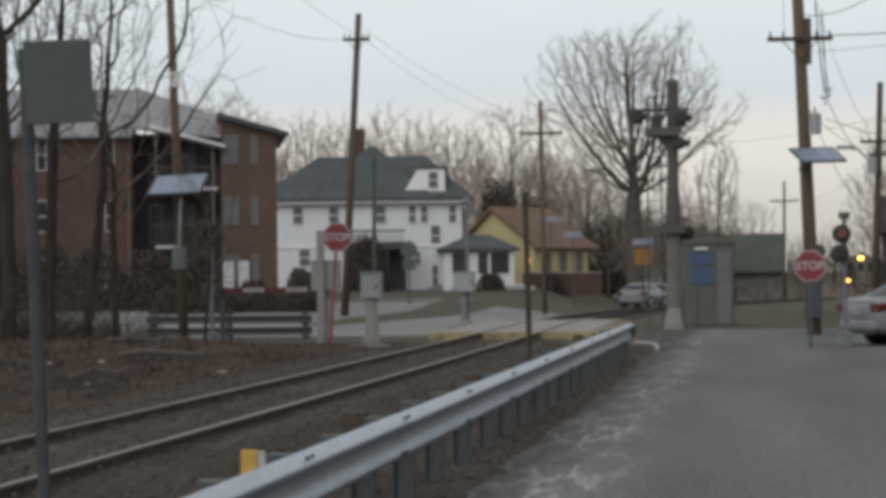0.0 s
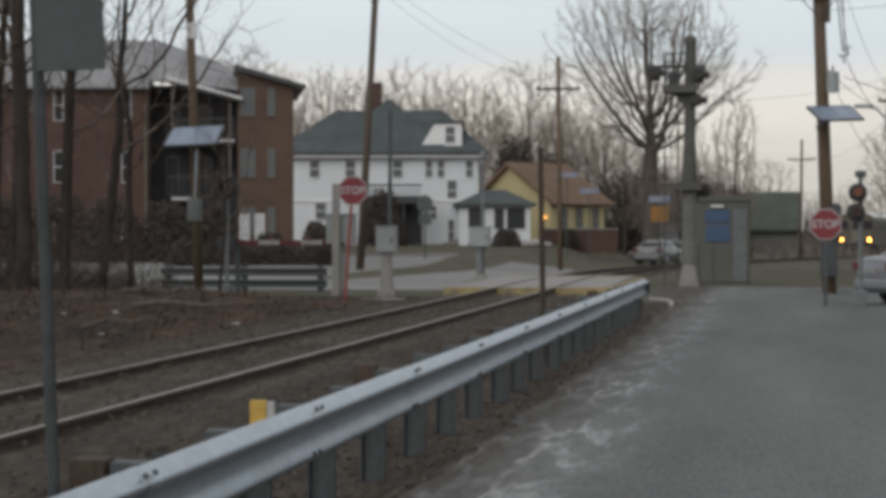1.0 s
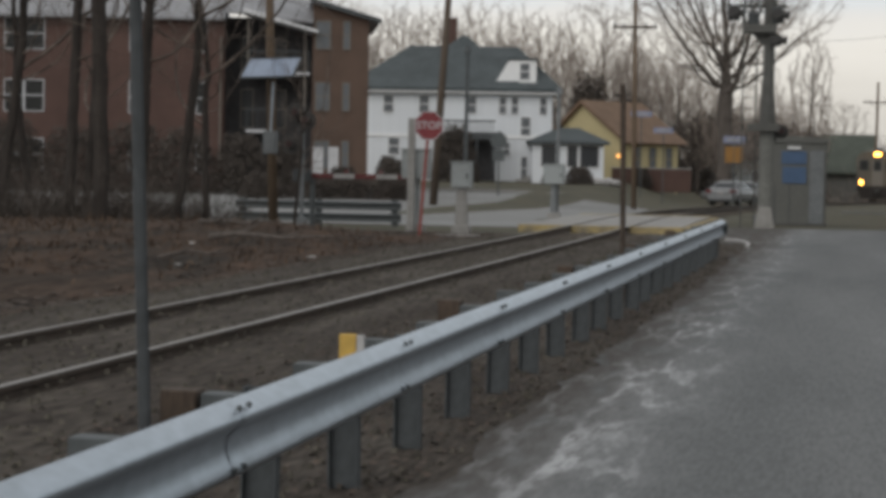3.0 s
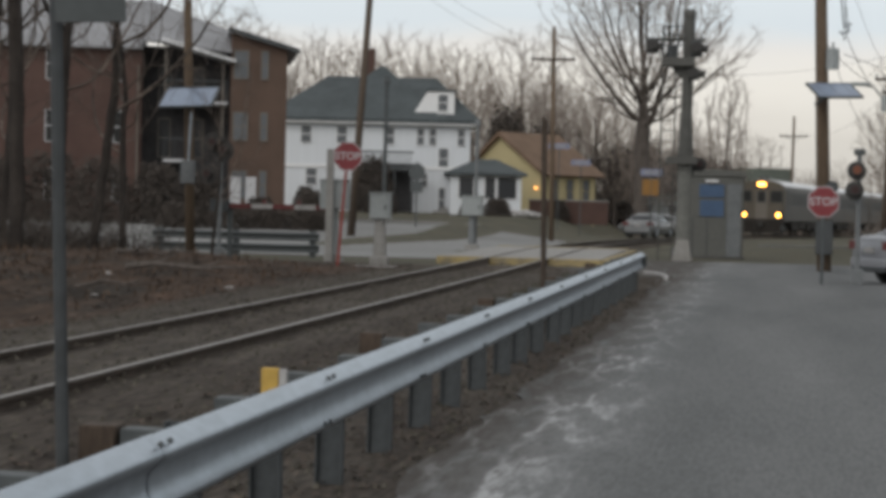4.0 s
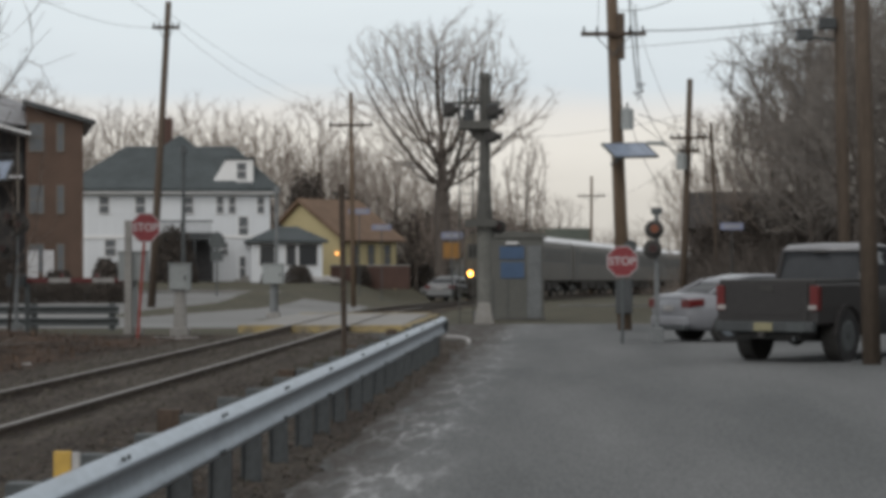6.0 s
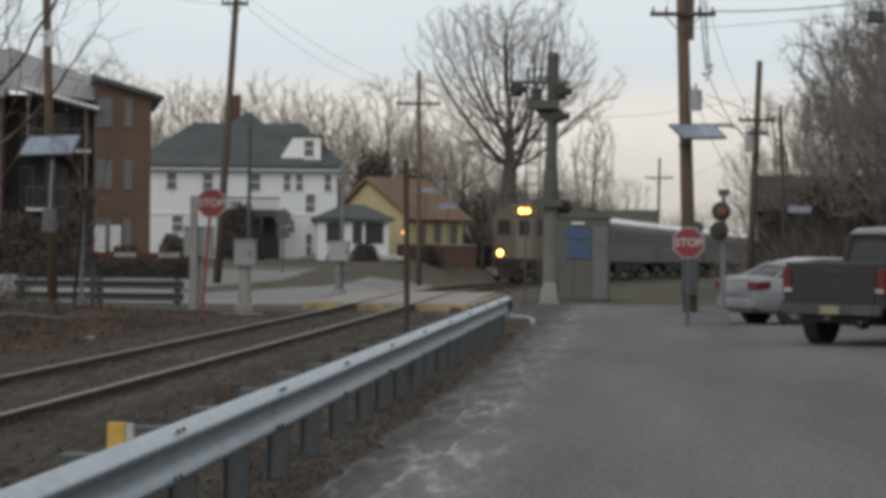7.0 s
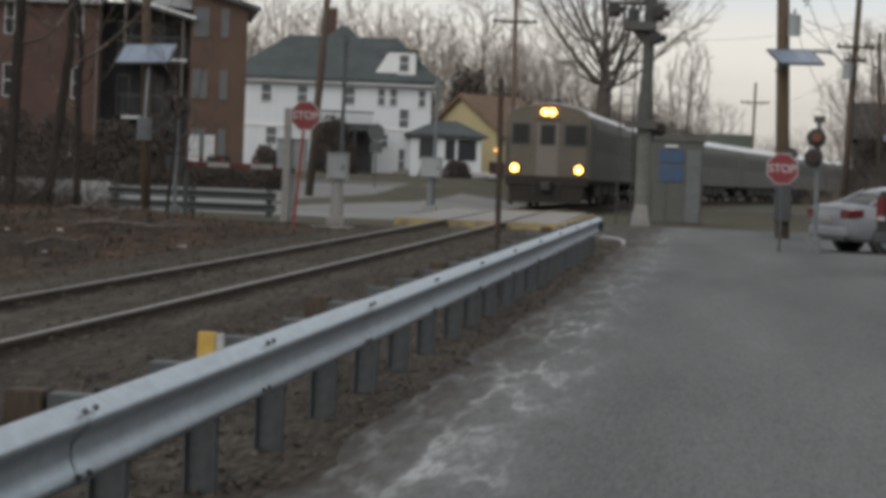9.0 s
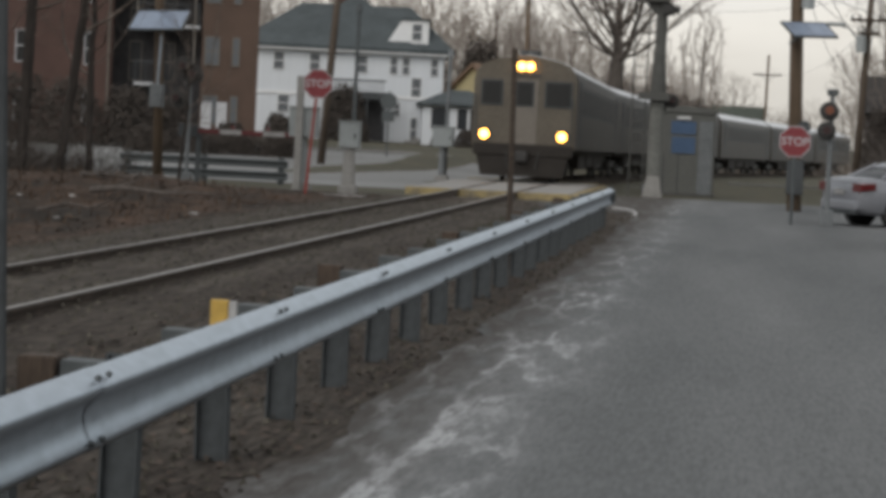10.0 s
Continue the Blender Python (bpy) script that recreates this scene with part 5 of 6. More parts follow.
def sedan(m, paint, label):
    """A sedan, its tail at y=0, its nose towards +y."""
    c = thing("car", m, label, "car", "parked cars")
    L = 4.75
    st = [(0.0, 0.78, 0.42, 0.66, 0.98), (0.05, 0.86, 0.34, 0.66, 1.05), (0.35, 0.90, 0.26, 0.66, 1.08), (0.95, 0.915, 0.22, 0.66, 1.04), (2.3, 0.92, 0.20, 0.66, 0.98),
          (3.3, 0.91, 0.20, 0.66, 0.96), (4.2, 0.88, 0.24, 0.62, 0.86), (4.62, 0.80, 0.30, 0.58, 0.74), (L, 0.62, 0.40, 0.55, 0.66)]
    b = part("body", loft([(y, body_half(w, lo, mid, hi)) for y, w, lo, mid, hi in st]), paint, c, "glossy painted body", smooth=True)
    cab = [(0.55, 0.70, 1.02, 1.05), (1.25, 0.66, 1.02, 1.36), (1.75, 0.61, 1.0, 1.455), (2.45, 0.61, 0.98, 1.46), (3.0, 0.64, 0.96, 1.34), (3.75, 0.70, 0.92, 0.95)]
    g = part("cabin_glass", loft([(y, [(0.80, lo - 0.05), (0.80, lo), (w + 0.06, (lo + hi) / 2), (w, hi - 0.04), (w - 0.1, hi - 0.005), (w * 0.5, hi)]) for y, w, lo, hi in cab]), GLASS, b, "dark windows", smooth=True)
    rf = [(1.12, 0.60, 1.325), (1.3, 0.61, 1.40), (1.75, 0.60, 1.475), (2.45, 0.60, 1.48), (2.75, 0.61, 1.43)]
    part("roof", loft([(y, [(w - 0.02, z - 0.06), (w, z - 0.03), (w - 0.06, z), (w * 0.5, z + 0.015)]) for y, w, z in rf]), paint, b, smooth=True)
    for s in (-1, 1):
        part("pillar", rd((s * 0.745, 0.6, 1.05), (s * 0.60, 1.22, 1.37), 0.05, 0.04), paint, b)
        t = part("tail_light", loft([(-0.012, [(0.16, 0.76), (0.185, 0.78), (0.185, 0.92), (0.16, 0.94)]), (0.36, [(0.17, 0.80), (0.19, 0.82), (0.19, 0.95), (0.17, 0.96)])]), TAIL, b, "red tail light")
        t.location = (s * 0.745, 0, 0.0)
        part("door_seam", bx(s * 0.922 - 0.004, s * 0.922 + 0.004, 1.55, 1.56, 0.4, 0.95), BLACK, b)
        part("mirror", ball(bmesh.new(), (s * 1.0, 3.0, 1.0), 0.1, 1, 0.6, 0.7), paint, b)
        for y in (1.0, 3.78):
            wheel(c, s * 0.925, y, 0.33, 0.22)
            part("wheel_arch", rd((s * 0.70, y, 0.335), (s * 0.916, y, 0.335), 0.375, None, 22), BLACK, c)
    part("rear_bumper", bx(-0.80, 0.80, -0.035, 0.1, 0.36, 0.56, 0.04), paint, b)
    part("lower_bumper", bx(-0.74, 0.74, -0.03, 0.1, 0.26, 0.37, 0.02), DARKGREY, b)
    part("number_plate", bx(-0.2, 0.2, -0.03, 0.0, 0.68, 0.80), STRIPEWHITE, b)
    part("boot_seam", bx(-0.70, 0.70, -0.005, 0.01, 0.955, 0.965), BLACK, b)
    return c


def pickup(m):
    """A crew-cab pickup, its tailgate at y=0, its nose towards +y."""
    c = thing("pickup_truck", m, "dark grey pickup truck with red tail lights", "pickup truck", "parked cars")
    w = 0.98
    bed = part("bed", loft([(y, [(w - 0.10, 0.62), (w - 0.01, 0.66), (w, 0.95), (w - 0.02, 1.30), (w - 0.06, 1.36), (w - 0.12, 1.36)]) for y in (0.0, 0.03, 1.0, 1.95)]), TRUCKGREY, c, "dark grey cargo bed")
    part("bed_rail_cover", bx(-w + 0.04, w - 0.04, 0.0, 1.93, 1.355, 1.40, 0.015), BLACK, bed, "black bed cap")
    tg = part("tailgate", bx(-w + 0.20, w - 0.20, -0.03, 0.0, 0.70, 1.345, 0.012), TRUCKGREY, bed, "dark grey tailgate")
    part("tailgate_panel", bx(-w + 0.32, w - 0.32, -0.038, -0.03, 0.80, 1.18, 0.006), TRUCKGREY, tg)
    part("handle", bx(-0.14, 0.14, -0.045, -0.03, 1.19, 1.30, 0.01), BLACK, tg)
    for s in (-1, 1):
        part("tail_light", bx(*sorted((s * (w - 0.15), s * (w + 0.006))), -0.035, 0.12, 0.88, 1.30, 0.015), TAIL, bed, "tall red tail light")
        part("reverse_light", bx(*sorted((s * (w - 0.18), s * (w - 0.02))), -0.042, -0.03, 0.90, 0.97), STRIPEWHITE, bed)
    bump = part("rear_bumper", bx(-w + 0.03, w - 0.03, -0.16, 0.0, 0.52, 0.70, 0.03), DARKGREY, c, "dark rear bumper")
    part("number_plate", bx(-0.18, 0.18, -0.172, -0.158, 0.54, 0.68, 0.004), PLATE, bump, "pale yellow number plate")
    part("sticker", bx(0.45, 0.80, -0.172, -0.158, 0.53, 0.69, 0.004), SIGNBACK, bump)
    part("tow_hitch", bx(-0.05, 0.05, -0.26, -0.1, 0.44, 0.52), BLACK, bump)
    lower = part("cab_body", loft([(y, [(w - 0.10, lo), (w - 0.01, lo + 0.05), (w, 0.95), (w - 0.02, hi - 0.08), (w - 0.08, hi), (w * 0.5, hi + 0.02)]) for y, lo, hi in
                                   ((1.97, 0.45, 1.28), (2.6, 0.42, 1.28), (4.2, 0.42, 1.27), (4.5, 0.42, 1.24), (5.5, 0.46, 1.18), (5.75, 0.5, 1.05))]), TRUCKGREY, c, smooth=True)
    glass_st = [(2.02, 0.86, 1.28, 1.32), (2.15, 0.78, 1.27, 1.93), (2.7, 0.76, 1.27, 1.98), (3.6, 0.77, 1.26, 1.95), (4.4, 0.86, 1.25, 1.30)]
    cabin = part("cabin_glass", loft([(y, [(0.90, lo - 0.05), (0.90, lo), (a + 0.05, (lo + hi) / 2), (a, hi - 0.05), (a - 0.1, hi - 0.01), (a * 0.5, hi)]) for y, a, lo, hi in glass_st]), GLASS, lower, "dark rear window", smooth=True)
    part("roof", loft([(y, [(a - 0.02, z - 0.06), (a, z - 0.035), (a - 0.05, z), (a * 0.5, z + 0.02)]) for y, a, z in ((2.10, 0.79, 1.94), (2.3, 0.80, 2.0), (3.0, 0.79, 2.02), (3.7, 0.78, 1.95))]), TRUCKROOF, lower, "roof paler than the body", smooth=True)
    part("brake_light", bx(-0.14, 0.14, 2.06, 2.14, 1.86, 1.90), BLACK, cabin)
    for s in (-1, 1):
        part("pillar", rd((s * 0.87, 2.03, 1.28), (s * 0.78, 2.13, 1.88), 0.055, 0.05), TRUCKGREY, lower)
        part("pillar", rd((s * 0.88, 3.2, 1.26), (s * 0.775, 3.2, 1.88), 0.04), TRUCKGREY, lower)
        part("mirror", bx(*sorted((s * 0.98, s * 1.2)), 4.15, 4.27, 1.2, 1.42, 0.03), BLACK, lower)
        for y in (1.15, 4.75):
            wheel(c, s * 0.985, y, 0.43, 0.27, GALV_DULL)
            part("wheel_arch", rd((s * 0.70, y, 0.46), (s * 0.978, y, 0.46), 0.48, None, 24), BLACK, c)
            arc = [(y + r * math.cos(math.pi * k / 9), 0.46 + r * math.sin(math.pi * k / 9)) for r, ks in ((0.55, range(10)), (0.48, range(9, -1, -1))) for k in ks]
            part("fender_flare", pr(arc, *sorted((s * 0.96, s * 1.03)), "x"), TRUCKGREY, c)
    part("axle", rd((-0.8, 1.15, 0.40), (0.8, 1.15, 0.40), 0.07), BLACK, c)
    part("differential", ball(bmesh.new(), (0, 1.1, 0.42), 0.17), BLACK, c)
    part("exhaust", rd((0.5, 0.0, 0.40), (0.5, 1.4, 0.45), 0.04), GALV_DULL, c)
    part("chassis", bx(-0.6, 0.6, 0.1, 5.4, 0.40, 0.62), BLACK, c)
    return c


GREYCAR = mat("grey_car_paint", (0.19, 0.195, 0.20), 0.35, 0.1, 0.06, 1, 8, 0, spec=0.5)
PLATE = mat("number_plate", (0.23, 0.21, 0.125), 0.5, 0, 0.1, 4, 20, 0)
TRUCKROOF = mat("pale_roof_paint", (0.25, 0.25, 0.26), 0.4, 0.1, 0.1, 1, 8, 0, spec=0.6)
sedan(pose(2.17, 56.3, 0.015, 0, 0, -63), SILVER, "white sedan with red tail lights parked beside a pickup")
pickup(pose(3.42, 44.3, 0.015, 0, 0, -31) @ Matrix.Diagonal((1.0, 1.04, 1.035, 1)))
sedan(pose(-7.9, 150, ground(-7.9, 150) + 0.0, 0, 0, -15), GREYCAR, "pale sedan parked far off by the big tree")
sedan(pose(-5.4, 165, ground(-6, 165), 0, 0, 70), GREYCAR, "pale sedan parked far off by the big tree")
sedan(pose(8.5, 92, ground(8.5, 92), 0, 0, -75), TRUCKGREY, "dark sedan parked beyond the crossing")


# ---- vegetation ----
def tree(meshes, m, label, group="bare trees"):
    t = thing("tree", m, label, "tree", group)
    for nm, me in zip(("trunk", "crown"), meshes):
        o = new(nm, me)
        o.parent = t
    return t


def at_ground(x, y, turn=0.0, scale=1.0, sz=None):
    return pose(x, y, ground(x, y), 0, 0, turn) @ Matrix.Diagonal((scale, scale, sz or scale, 1))


def crown_tree(name, seed, trunk_h, centre, radii, count, step, twig, base_r, fine=None, rough=0.5, sprays=2, bark=None, cone=9.0):
    """A tree that forks its way towards points spread through its crown: trunk and limbs in one mesh, twigs in another."""
    rs = np.random.RandomState(seed)
    pts = []
    while len(pts) < count:
        v = rs.normal(size=3)
        v /= np.linalg.norm(v)
        k = rs.uniform(0.12, 1.0) ** 0.55
        q = v * k
        lump = noise.noise((v[0] * 2.2 + seed, v[1] * 2.2, v[2] * 2.2))
        if k > 0.80 + rough * lump or noise.noise((q[0] * 3.1, q[1] * 3.1 + seed, q[2] * 3.1)) < -0.22:
            continue
        p = np.array(centre) + q * np.array(radii)
        if math.hypot(p[0], p[1]) < cone * (p[2] - trunk_h + 1.2):
            pts.append(p)
    pts = np.array(pts)
    lean = np.array((centre[0] * 0.35, centre[1] * 0.35)) / max(trunk_h, 1)
    nodes, up = [np.array((0.0, 0.0, -0.3))], [-1]
    while nodes[-1][2] < trunk_h:
        p = nodes[-1] + np.array((lean[0] * step + rs.normal() * 0.05 * step, lean[1] * step + rs.normal() * 0.05 * step, step))
        up.append(len(nodes) - 1)
        nodes.append(p)
    dist, near = np.full(len(pts), 1e9), np.zeros(len(pts), int)

    def refresh(first):
        for i in range(first, len(nodes)):
            d = np.linalg.norm(pts - nodes[i], axis=1)
            closer = d < dist
            dist[closer], near[closer] = d[closer], i
    refresh(max(1, int(len(nodes) * 0.62)))
    for _ in range(90):
        first = len(nodes)
        way = {}
        for i, q, d in zip(near, pts, dist):
            way.setdefault(int(i), []).append((q - nodes[i]) / max(d, 1e-6))
        for i, vs in way.items():
            v = np.sum(vs, axis=0)
            v = v / max(np.linalg.norm(v), 1e-6)
            if up[i] >= 0:
                along = nodes[i] - nodes[up[i]]
                v = v + 0.42 * along / np.linalg.norm(along)
            v = v + rs.normal(size=3) * 0.13
            nodes.append(nodes[i] + step * v / np.linalg.norm(v))
            up.append(i)
        refresh(first)
        keep = dist > step * 1.9
        pts, dist, near = pts[keep], dist[keep], near[keep]
        if not len(pts) or len(nodes) > 9000:
            break
    power = 2.25
    load = np.zeros(len(nodes))
    for i in range(len(nodes) - 1, 0, -1):
        load[i] = max(load[i], 1.0)
        load[up[i]] += load[i]
    load[0] = max(load[0], 1)
    rad = twig + (base_r - twig) * ((load ** (1 / power) - 1) / (load[0] ** (1 / power) - 1))
    data = {"limb": ([], []), "twig": ([], [])}

    def tube(a, b, ra, rb, sides, kind):
        vs, fs = data[kind]
        a, b = Vector(a), Vector(b)
        d = b - a
        u = d.orthogonal().normalized()
        w = d.normalized().cross(u)
        base = len(vs)
        for p, r in ((a, ra), (b, rb)):
            for k in range(sides):
                g = 2 * math.pi * k / sides
                vs.append(p + (u * math.cos(g) + w * math.sin(g)) * r)
        for k in range(sides):
            j = (k + 1) % sides
            fs.append((base + k, base + j, base + sides + j, base + sides + k))
    for i in range(1, len(nodes)):
        r = rad[i]
        thick = r > 0.05
        tube(nodes[up[i]], nodes[i], min(rad[up[i]], r * 1.3), r, 8 if r > 0.15 else 5 if thick else 3, "limb" if thick else "twig")
        if r < twig * 3.2:
            for _ in range(sprays):
                d = nodes[i] - nodes[up[i]]
                d = d / np.linalg.norm(d) + rs.normal(size=3) * 0.55 + np.array((0, 0, 0.15))
                e = nodes[i] + d / np.linalg.norm(d) * step * rs.uniform(0.8, 2.4)
                tube(nodes[i], e, twig * 0.8, twig * 0.35, 3, "twig")
    out = []
    for kind, m in (("limb", bark or BARK), ("twig", fine or HAZETWIG)):
        vs, fs = data[kind]
        me = bpy.data.meshes.new(name + "_" + kind)
        me.from_pydata([tuple(v) for v in vs], [], fs)
        me.materials.append(m)
        for p in me.polygons:
            p.use_smooth = True
        out.append(me)
    return out


BIG = crown_tree("big_tree", 14, 6.0, (0.1, 0, 12.6), (7.7, 6.6, 7.0), 12000, 0.27, 0.0095, 0.50, sprays=4, cone=1.05)
tree(BIG, at_ground(-8.3, 160, 20, 1.0), "large bare deciduous tree with a wide rounded crown")
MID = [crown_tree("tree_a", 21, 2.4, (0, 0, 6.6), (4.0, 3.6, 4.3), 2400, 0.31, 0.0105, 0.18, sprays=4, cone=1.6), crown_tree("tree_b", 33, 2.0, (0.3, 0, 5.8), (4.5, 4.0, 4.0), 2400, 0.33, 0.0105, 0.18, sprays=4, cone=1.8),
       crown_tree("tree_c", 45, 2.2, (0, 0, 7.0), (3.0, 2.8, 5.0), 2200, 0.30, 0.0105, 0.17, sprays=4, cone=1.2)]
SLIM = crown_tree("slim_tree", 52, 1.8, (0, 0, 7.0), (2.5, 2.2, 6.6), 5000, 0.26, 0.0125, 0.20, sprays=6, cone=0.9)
tree(SLIM, at_ground(-3.6, 192, 0, 1.0), "tall narrow bare tree behind the track")
WOODS = [crown_tree("wood_tree_a", 61, 2.6, (0, 0, 7.2), (5.0, 4.2, 4.8), 2600, 0.38, 0.015, 0.21, WOODTWIG, sprays=5), crown_tree("wood_tree_b", 72, 2.6, (-0.2, 0, 7.6), (4.2, 3.8, 4.8), 2600, 0.36, 0.015, 0.20, WOODTWIG, sprays=5)]
rng = random.Random(77)
BACK_ROW = [(-44, 178, 1.5), (-38, 186, 1.4), (-33.5, 184, 1.35), (-29, 192, 1.4), (-25, 196, 1.55), (-22.5, 188, 1.2), (-19.5, 205, 1.35), (-17, 196, 1.25), (-14.5, 208, 1.3), (-12, 198, 1.1),
            (-10.5, 214, 1.2), (-7.2, 206, 1.15), (-6.0, 228, 1.2), (-1.5, 236, 1.05), (1.5, 250, 0.8), (4.0, 246, 0.8), (7.0, 262, 0.8), (10, 250, 0.9), (14, 240, 1.0), (-52, 170, 1.5), (-30, 170, 1.0)]
BACK_ROW += [(-41, 182, 1.0), (-35.5, 190, 1.2), (-31, 200, 1.15), (-27.5, 205, 1.5), (-24, 210, 1.3), (-20.8, 184, 1.0), (-18.5, 214, 1.3), (-15.8, 188, 0.95), (-13.5, 192, 1.15), (-11.4, 184, 0.8),
             (-9.2, 200, 1.0), (-8.2, 218, 1.2), (-5.0, 215, 1.0), (-3.2, 240, 1.0), (0.2, 262, 0.7), (12, 262, 0.9)]
BACK_ROW += [(-10.2, 187, 1.0), (-8.9, 184, 0.85), (-7.4, 188, 1.0), (-6.2, 190, 0.9), (-5.0, 186, 0.85), (-3.9, 196, 0.8), (-12.4, 205, 1.25), (-16.2, 200, 1.2), (-20.2, 196, 1.3), (-23.5, 186, 1.25), (-26.2, 190, 1.35), (-30.5, 188, 1.4), (-36.5, 178, 1.4),
             (-21.5, 214, 1.6), (-17.8, 190, 1.05), (-14.0, 182, 0.9), (3.0, 255, 0.8), (5.6, 260, 0.8), (-2.2, 225, 0.8), (-33.5, 172, 1.45), (-31.0, 176, 1.4), (-38.5, 172, 1.6), (-35.0, 168, 1.3), (-28.5, 178, 1.3)]
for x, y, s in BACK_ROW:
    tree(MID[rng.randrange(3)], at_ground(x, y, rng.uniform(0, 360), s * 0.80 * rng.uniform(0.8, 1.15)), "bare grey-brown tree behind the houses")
for x, y, s in ((7.6, 128, 1.0), (9.0, 112, 0.9), (10.3, 106, 1.0), (11.4, 116, 1.05), (12.6, 104, 1.0), (13.6, 98, 1.05), (14.4, 110, 1.1), (8.6, 134, 0.8), (15.6, 100, 1.0), (6.6, 140, 0.75), (11.6, 96, 0.8), (16.4, 92, 1.0), (9.6, 100, 0.75), (10.4, 92, 0.8), (12.4, 90, 0.85), (13.0, 108, 1.0), (14.9, 88, 0.9), (8.2, 118, 0.85), (9.9, 122, 1.0), (12.0, 126, 1.1)):
    tree((WOODS if x > 9.3 else MID)[rng.randrange(2)], at_ground(x, y, rng.uniform(0, 360), s * (1.22 if x > 10.5 else 1.0)), "dense bare tree in the dark woods")
NEAR = [crown_tree("near_tree_a", 5, 4.2, (0.4, 0, 8.4), (2.8, 2.4, 5.2), 900, 0.36, 0.010, 0.145, BRUSH, 0.7, 2, DARKBARK), crown_tree("near_tree_b", 6, 3.0, (0.9, 0, 7.4), (3.0, 2.2, 5.0), 900, 0.36, 0.009, 0.105, BRUSH, 0.7, 2, DARKBARK)]
for x, y, k, s, turn in ((-18.67, 53, 1, 1.1, 20), (-18.91, 56, 1, 0.9, 200), (-16.71, 52, 0, 0.85, 0), (-17.88, 57, 1, 0.9, 90), (-15.39, 50, 0, 1.15, 170), (-15.13, 52, 0, 0.85, 30), (-14.89, 54, 1, 1.05, 0), (-14.7, 56, 1, 0.8, 120), (-19.52, 52, 0, 1.0, 10), (-21.48, 55, 1, 1.0, 70), (-12.99, 57.5, 1, 0.42, 60), (-20.94, 51, 0, 1.1, 250)):
    tree(NEAR[k], at_ground(x, y, turn, s), "bare tree on the leaf-strewn bank", "trees on the bank")


def bramble(name, x0, x1, y0, y1, h, n, seed, material, label, r=0.008, lean=0.5):
    rg = random.Random(seed)
    vs, fs = [], []
    for _ in range(n):
        x, y = rg.uniform(x0, x1), rg.uniform(y0, y1)
        p = Vector((x, y, ground(x, y) - 0.05))
        d = Vector((rg.gauss(0, lean), rg.gauss(0, lean), 1.0)).normalized()
        ln = h * rg.uniform(0.4, 1.1)
        last = None
        for i in range(4):
            b = len(vs)
            w = r * (1 - i * 0.22)
            vs += [p + Vector((w, 0, 0)), p + Vector((-w * 0.5, w * 0.87, 0)), p + Vector((-w * 0.5, -w * 0.87, 0))]
            if last is not None:
                fs += [(last + k, last + (k + 1) % 3, b + (k + 1) % 3, b + k) for k in range(3)]
            last = b
            d = (d + Vector((rg.gauss(0, 0.3), rg.gauss(0, 0.3), rg.gauss(-0.05, 0.2)))).normalized()
            p = p + d * ln / 3
    me = bpy.data.meshes.new(name)
    me.from_pydata([tuple(v) for v in vs], [], fs)
    me.materials.append(material)
    return tagged(new(name, me), label, "undergrowth", "", "stuff")


bramble("undergrowth", -24, -14.6, 50, 61, 1.5, 5500, 3, HEDGE, "tangle of bare brown undergrowth on the bank", 0.010, 0.9)
DEADSTEM = mat("dead_stem", (0.085, 0.056, 0.038), 0.95, 0, 0.4, 2, 10, 0, island=0.65)
WEED = mat("dull_green_weeds", (0.060, 0.062, 0.036), 0.95, 0, 0.4, 2, 10, 0, island=0.4)
bramble("weeds", -4.4, -3.0, 34, 58, 0.26, 1500, 12, WEED, "low dull green weeds beside the rail", 0.012, 0.8)
bramble("dead_stems", -19, -9.0, 30, 58, 0.22, 5000, 14, DEADSTEM, "low dead brown stems and leaves on the bank", 0.022, 1.3)
bramble("thicket", 5.6, 17, 92, 112, 3.2, 4200, 8, BARK, "dark bare thicket in front of the woods", 0.03, 0.45)
bramble("far_thicket", -40, 16, 205, 240, 3.2, 2600, 9, HAZETWIG, "far bare thicket along the horizon", 0.03, 0.9)


def shrub(x, y, w, h, seed, label, material=None):
    """A clipped evergreen or leafless shrub: a core of stems and many small leaf clumps."""
    rg = random.Random(seed)
    s = thing("shrub", pose(x, y, ground(x, y)), label, "shrub", "shrubs")
    vs, fs = [], []
    for _ in range(4200):
        a, u = rg.uniform(0, 2 * math.pi), rg.random() ** 0.5
        zz = rg.random()
        rr = w / 2 * u * (1.05 - 0.55 * zz ** 2)
        c = Vector((rr * math.cos(a), rr * math.sin(a) * 0.8, h * zz * rg.uniform(0.85, 1.06)))
        n = Vector((rg.gauss(0, 1), rg.gauss(0, 1), rg.gauss(0, 1))).normalized()
        t = n.orthogonal().normalized() * rg.uniform(0.03, 0.075) * (0.6 + h / 4)
        o = n.cross(t)
        b = len(vs)
        vs += [c + t, c + o * 0.6, c - t, c - o * 0.6]
        fs.append((b, b + 1, b + 2, b + 3))
    me = bpy.data.meshes.new("foliage")
    me.from_pydata([tuple(v) for v in vs], [], fs)
    me.materials.append(material or HEDGE)
    o = new("foliage", me)
    o.parent = s
    for k in range(5):
        part("stem", rd((0, 0, -0.1), (w * 0.3 * math.cos(k * 1.3), w * 0.25 * math.sin(k * 1.3), h * 0.75), 0.03, 0.01, 5), BARK, s)
    return s


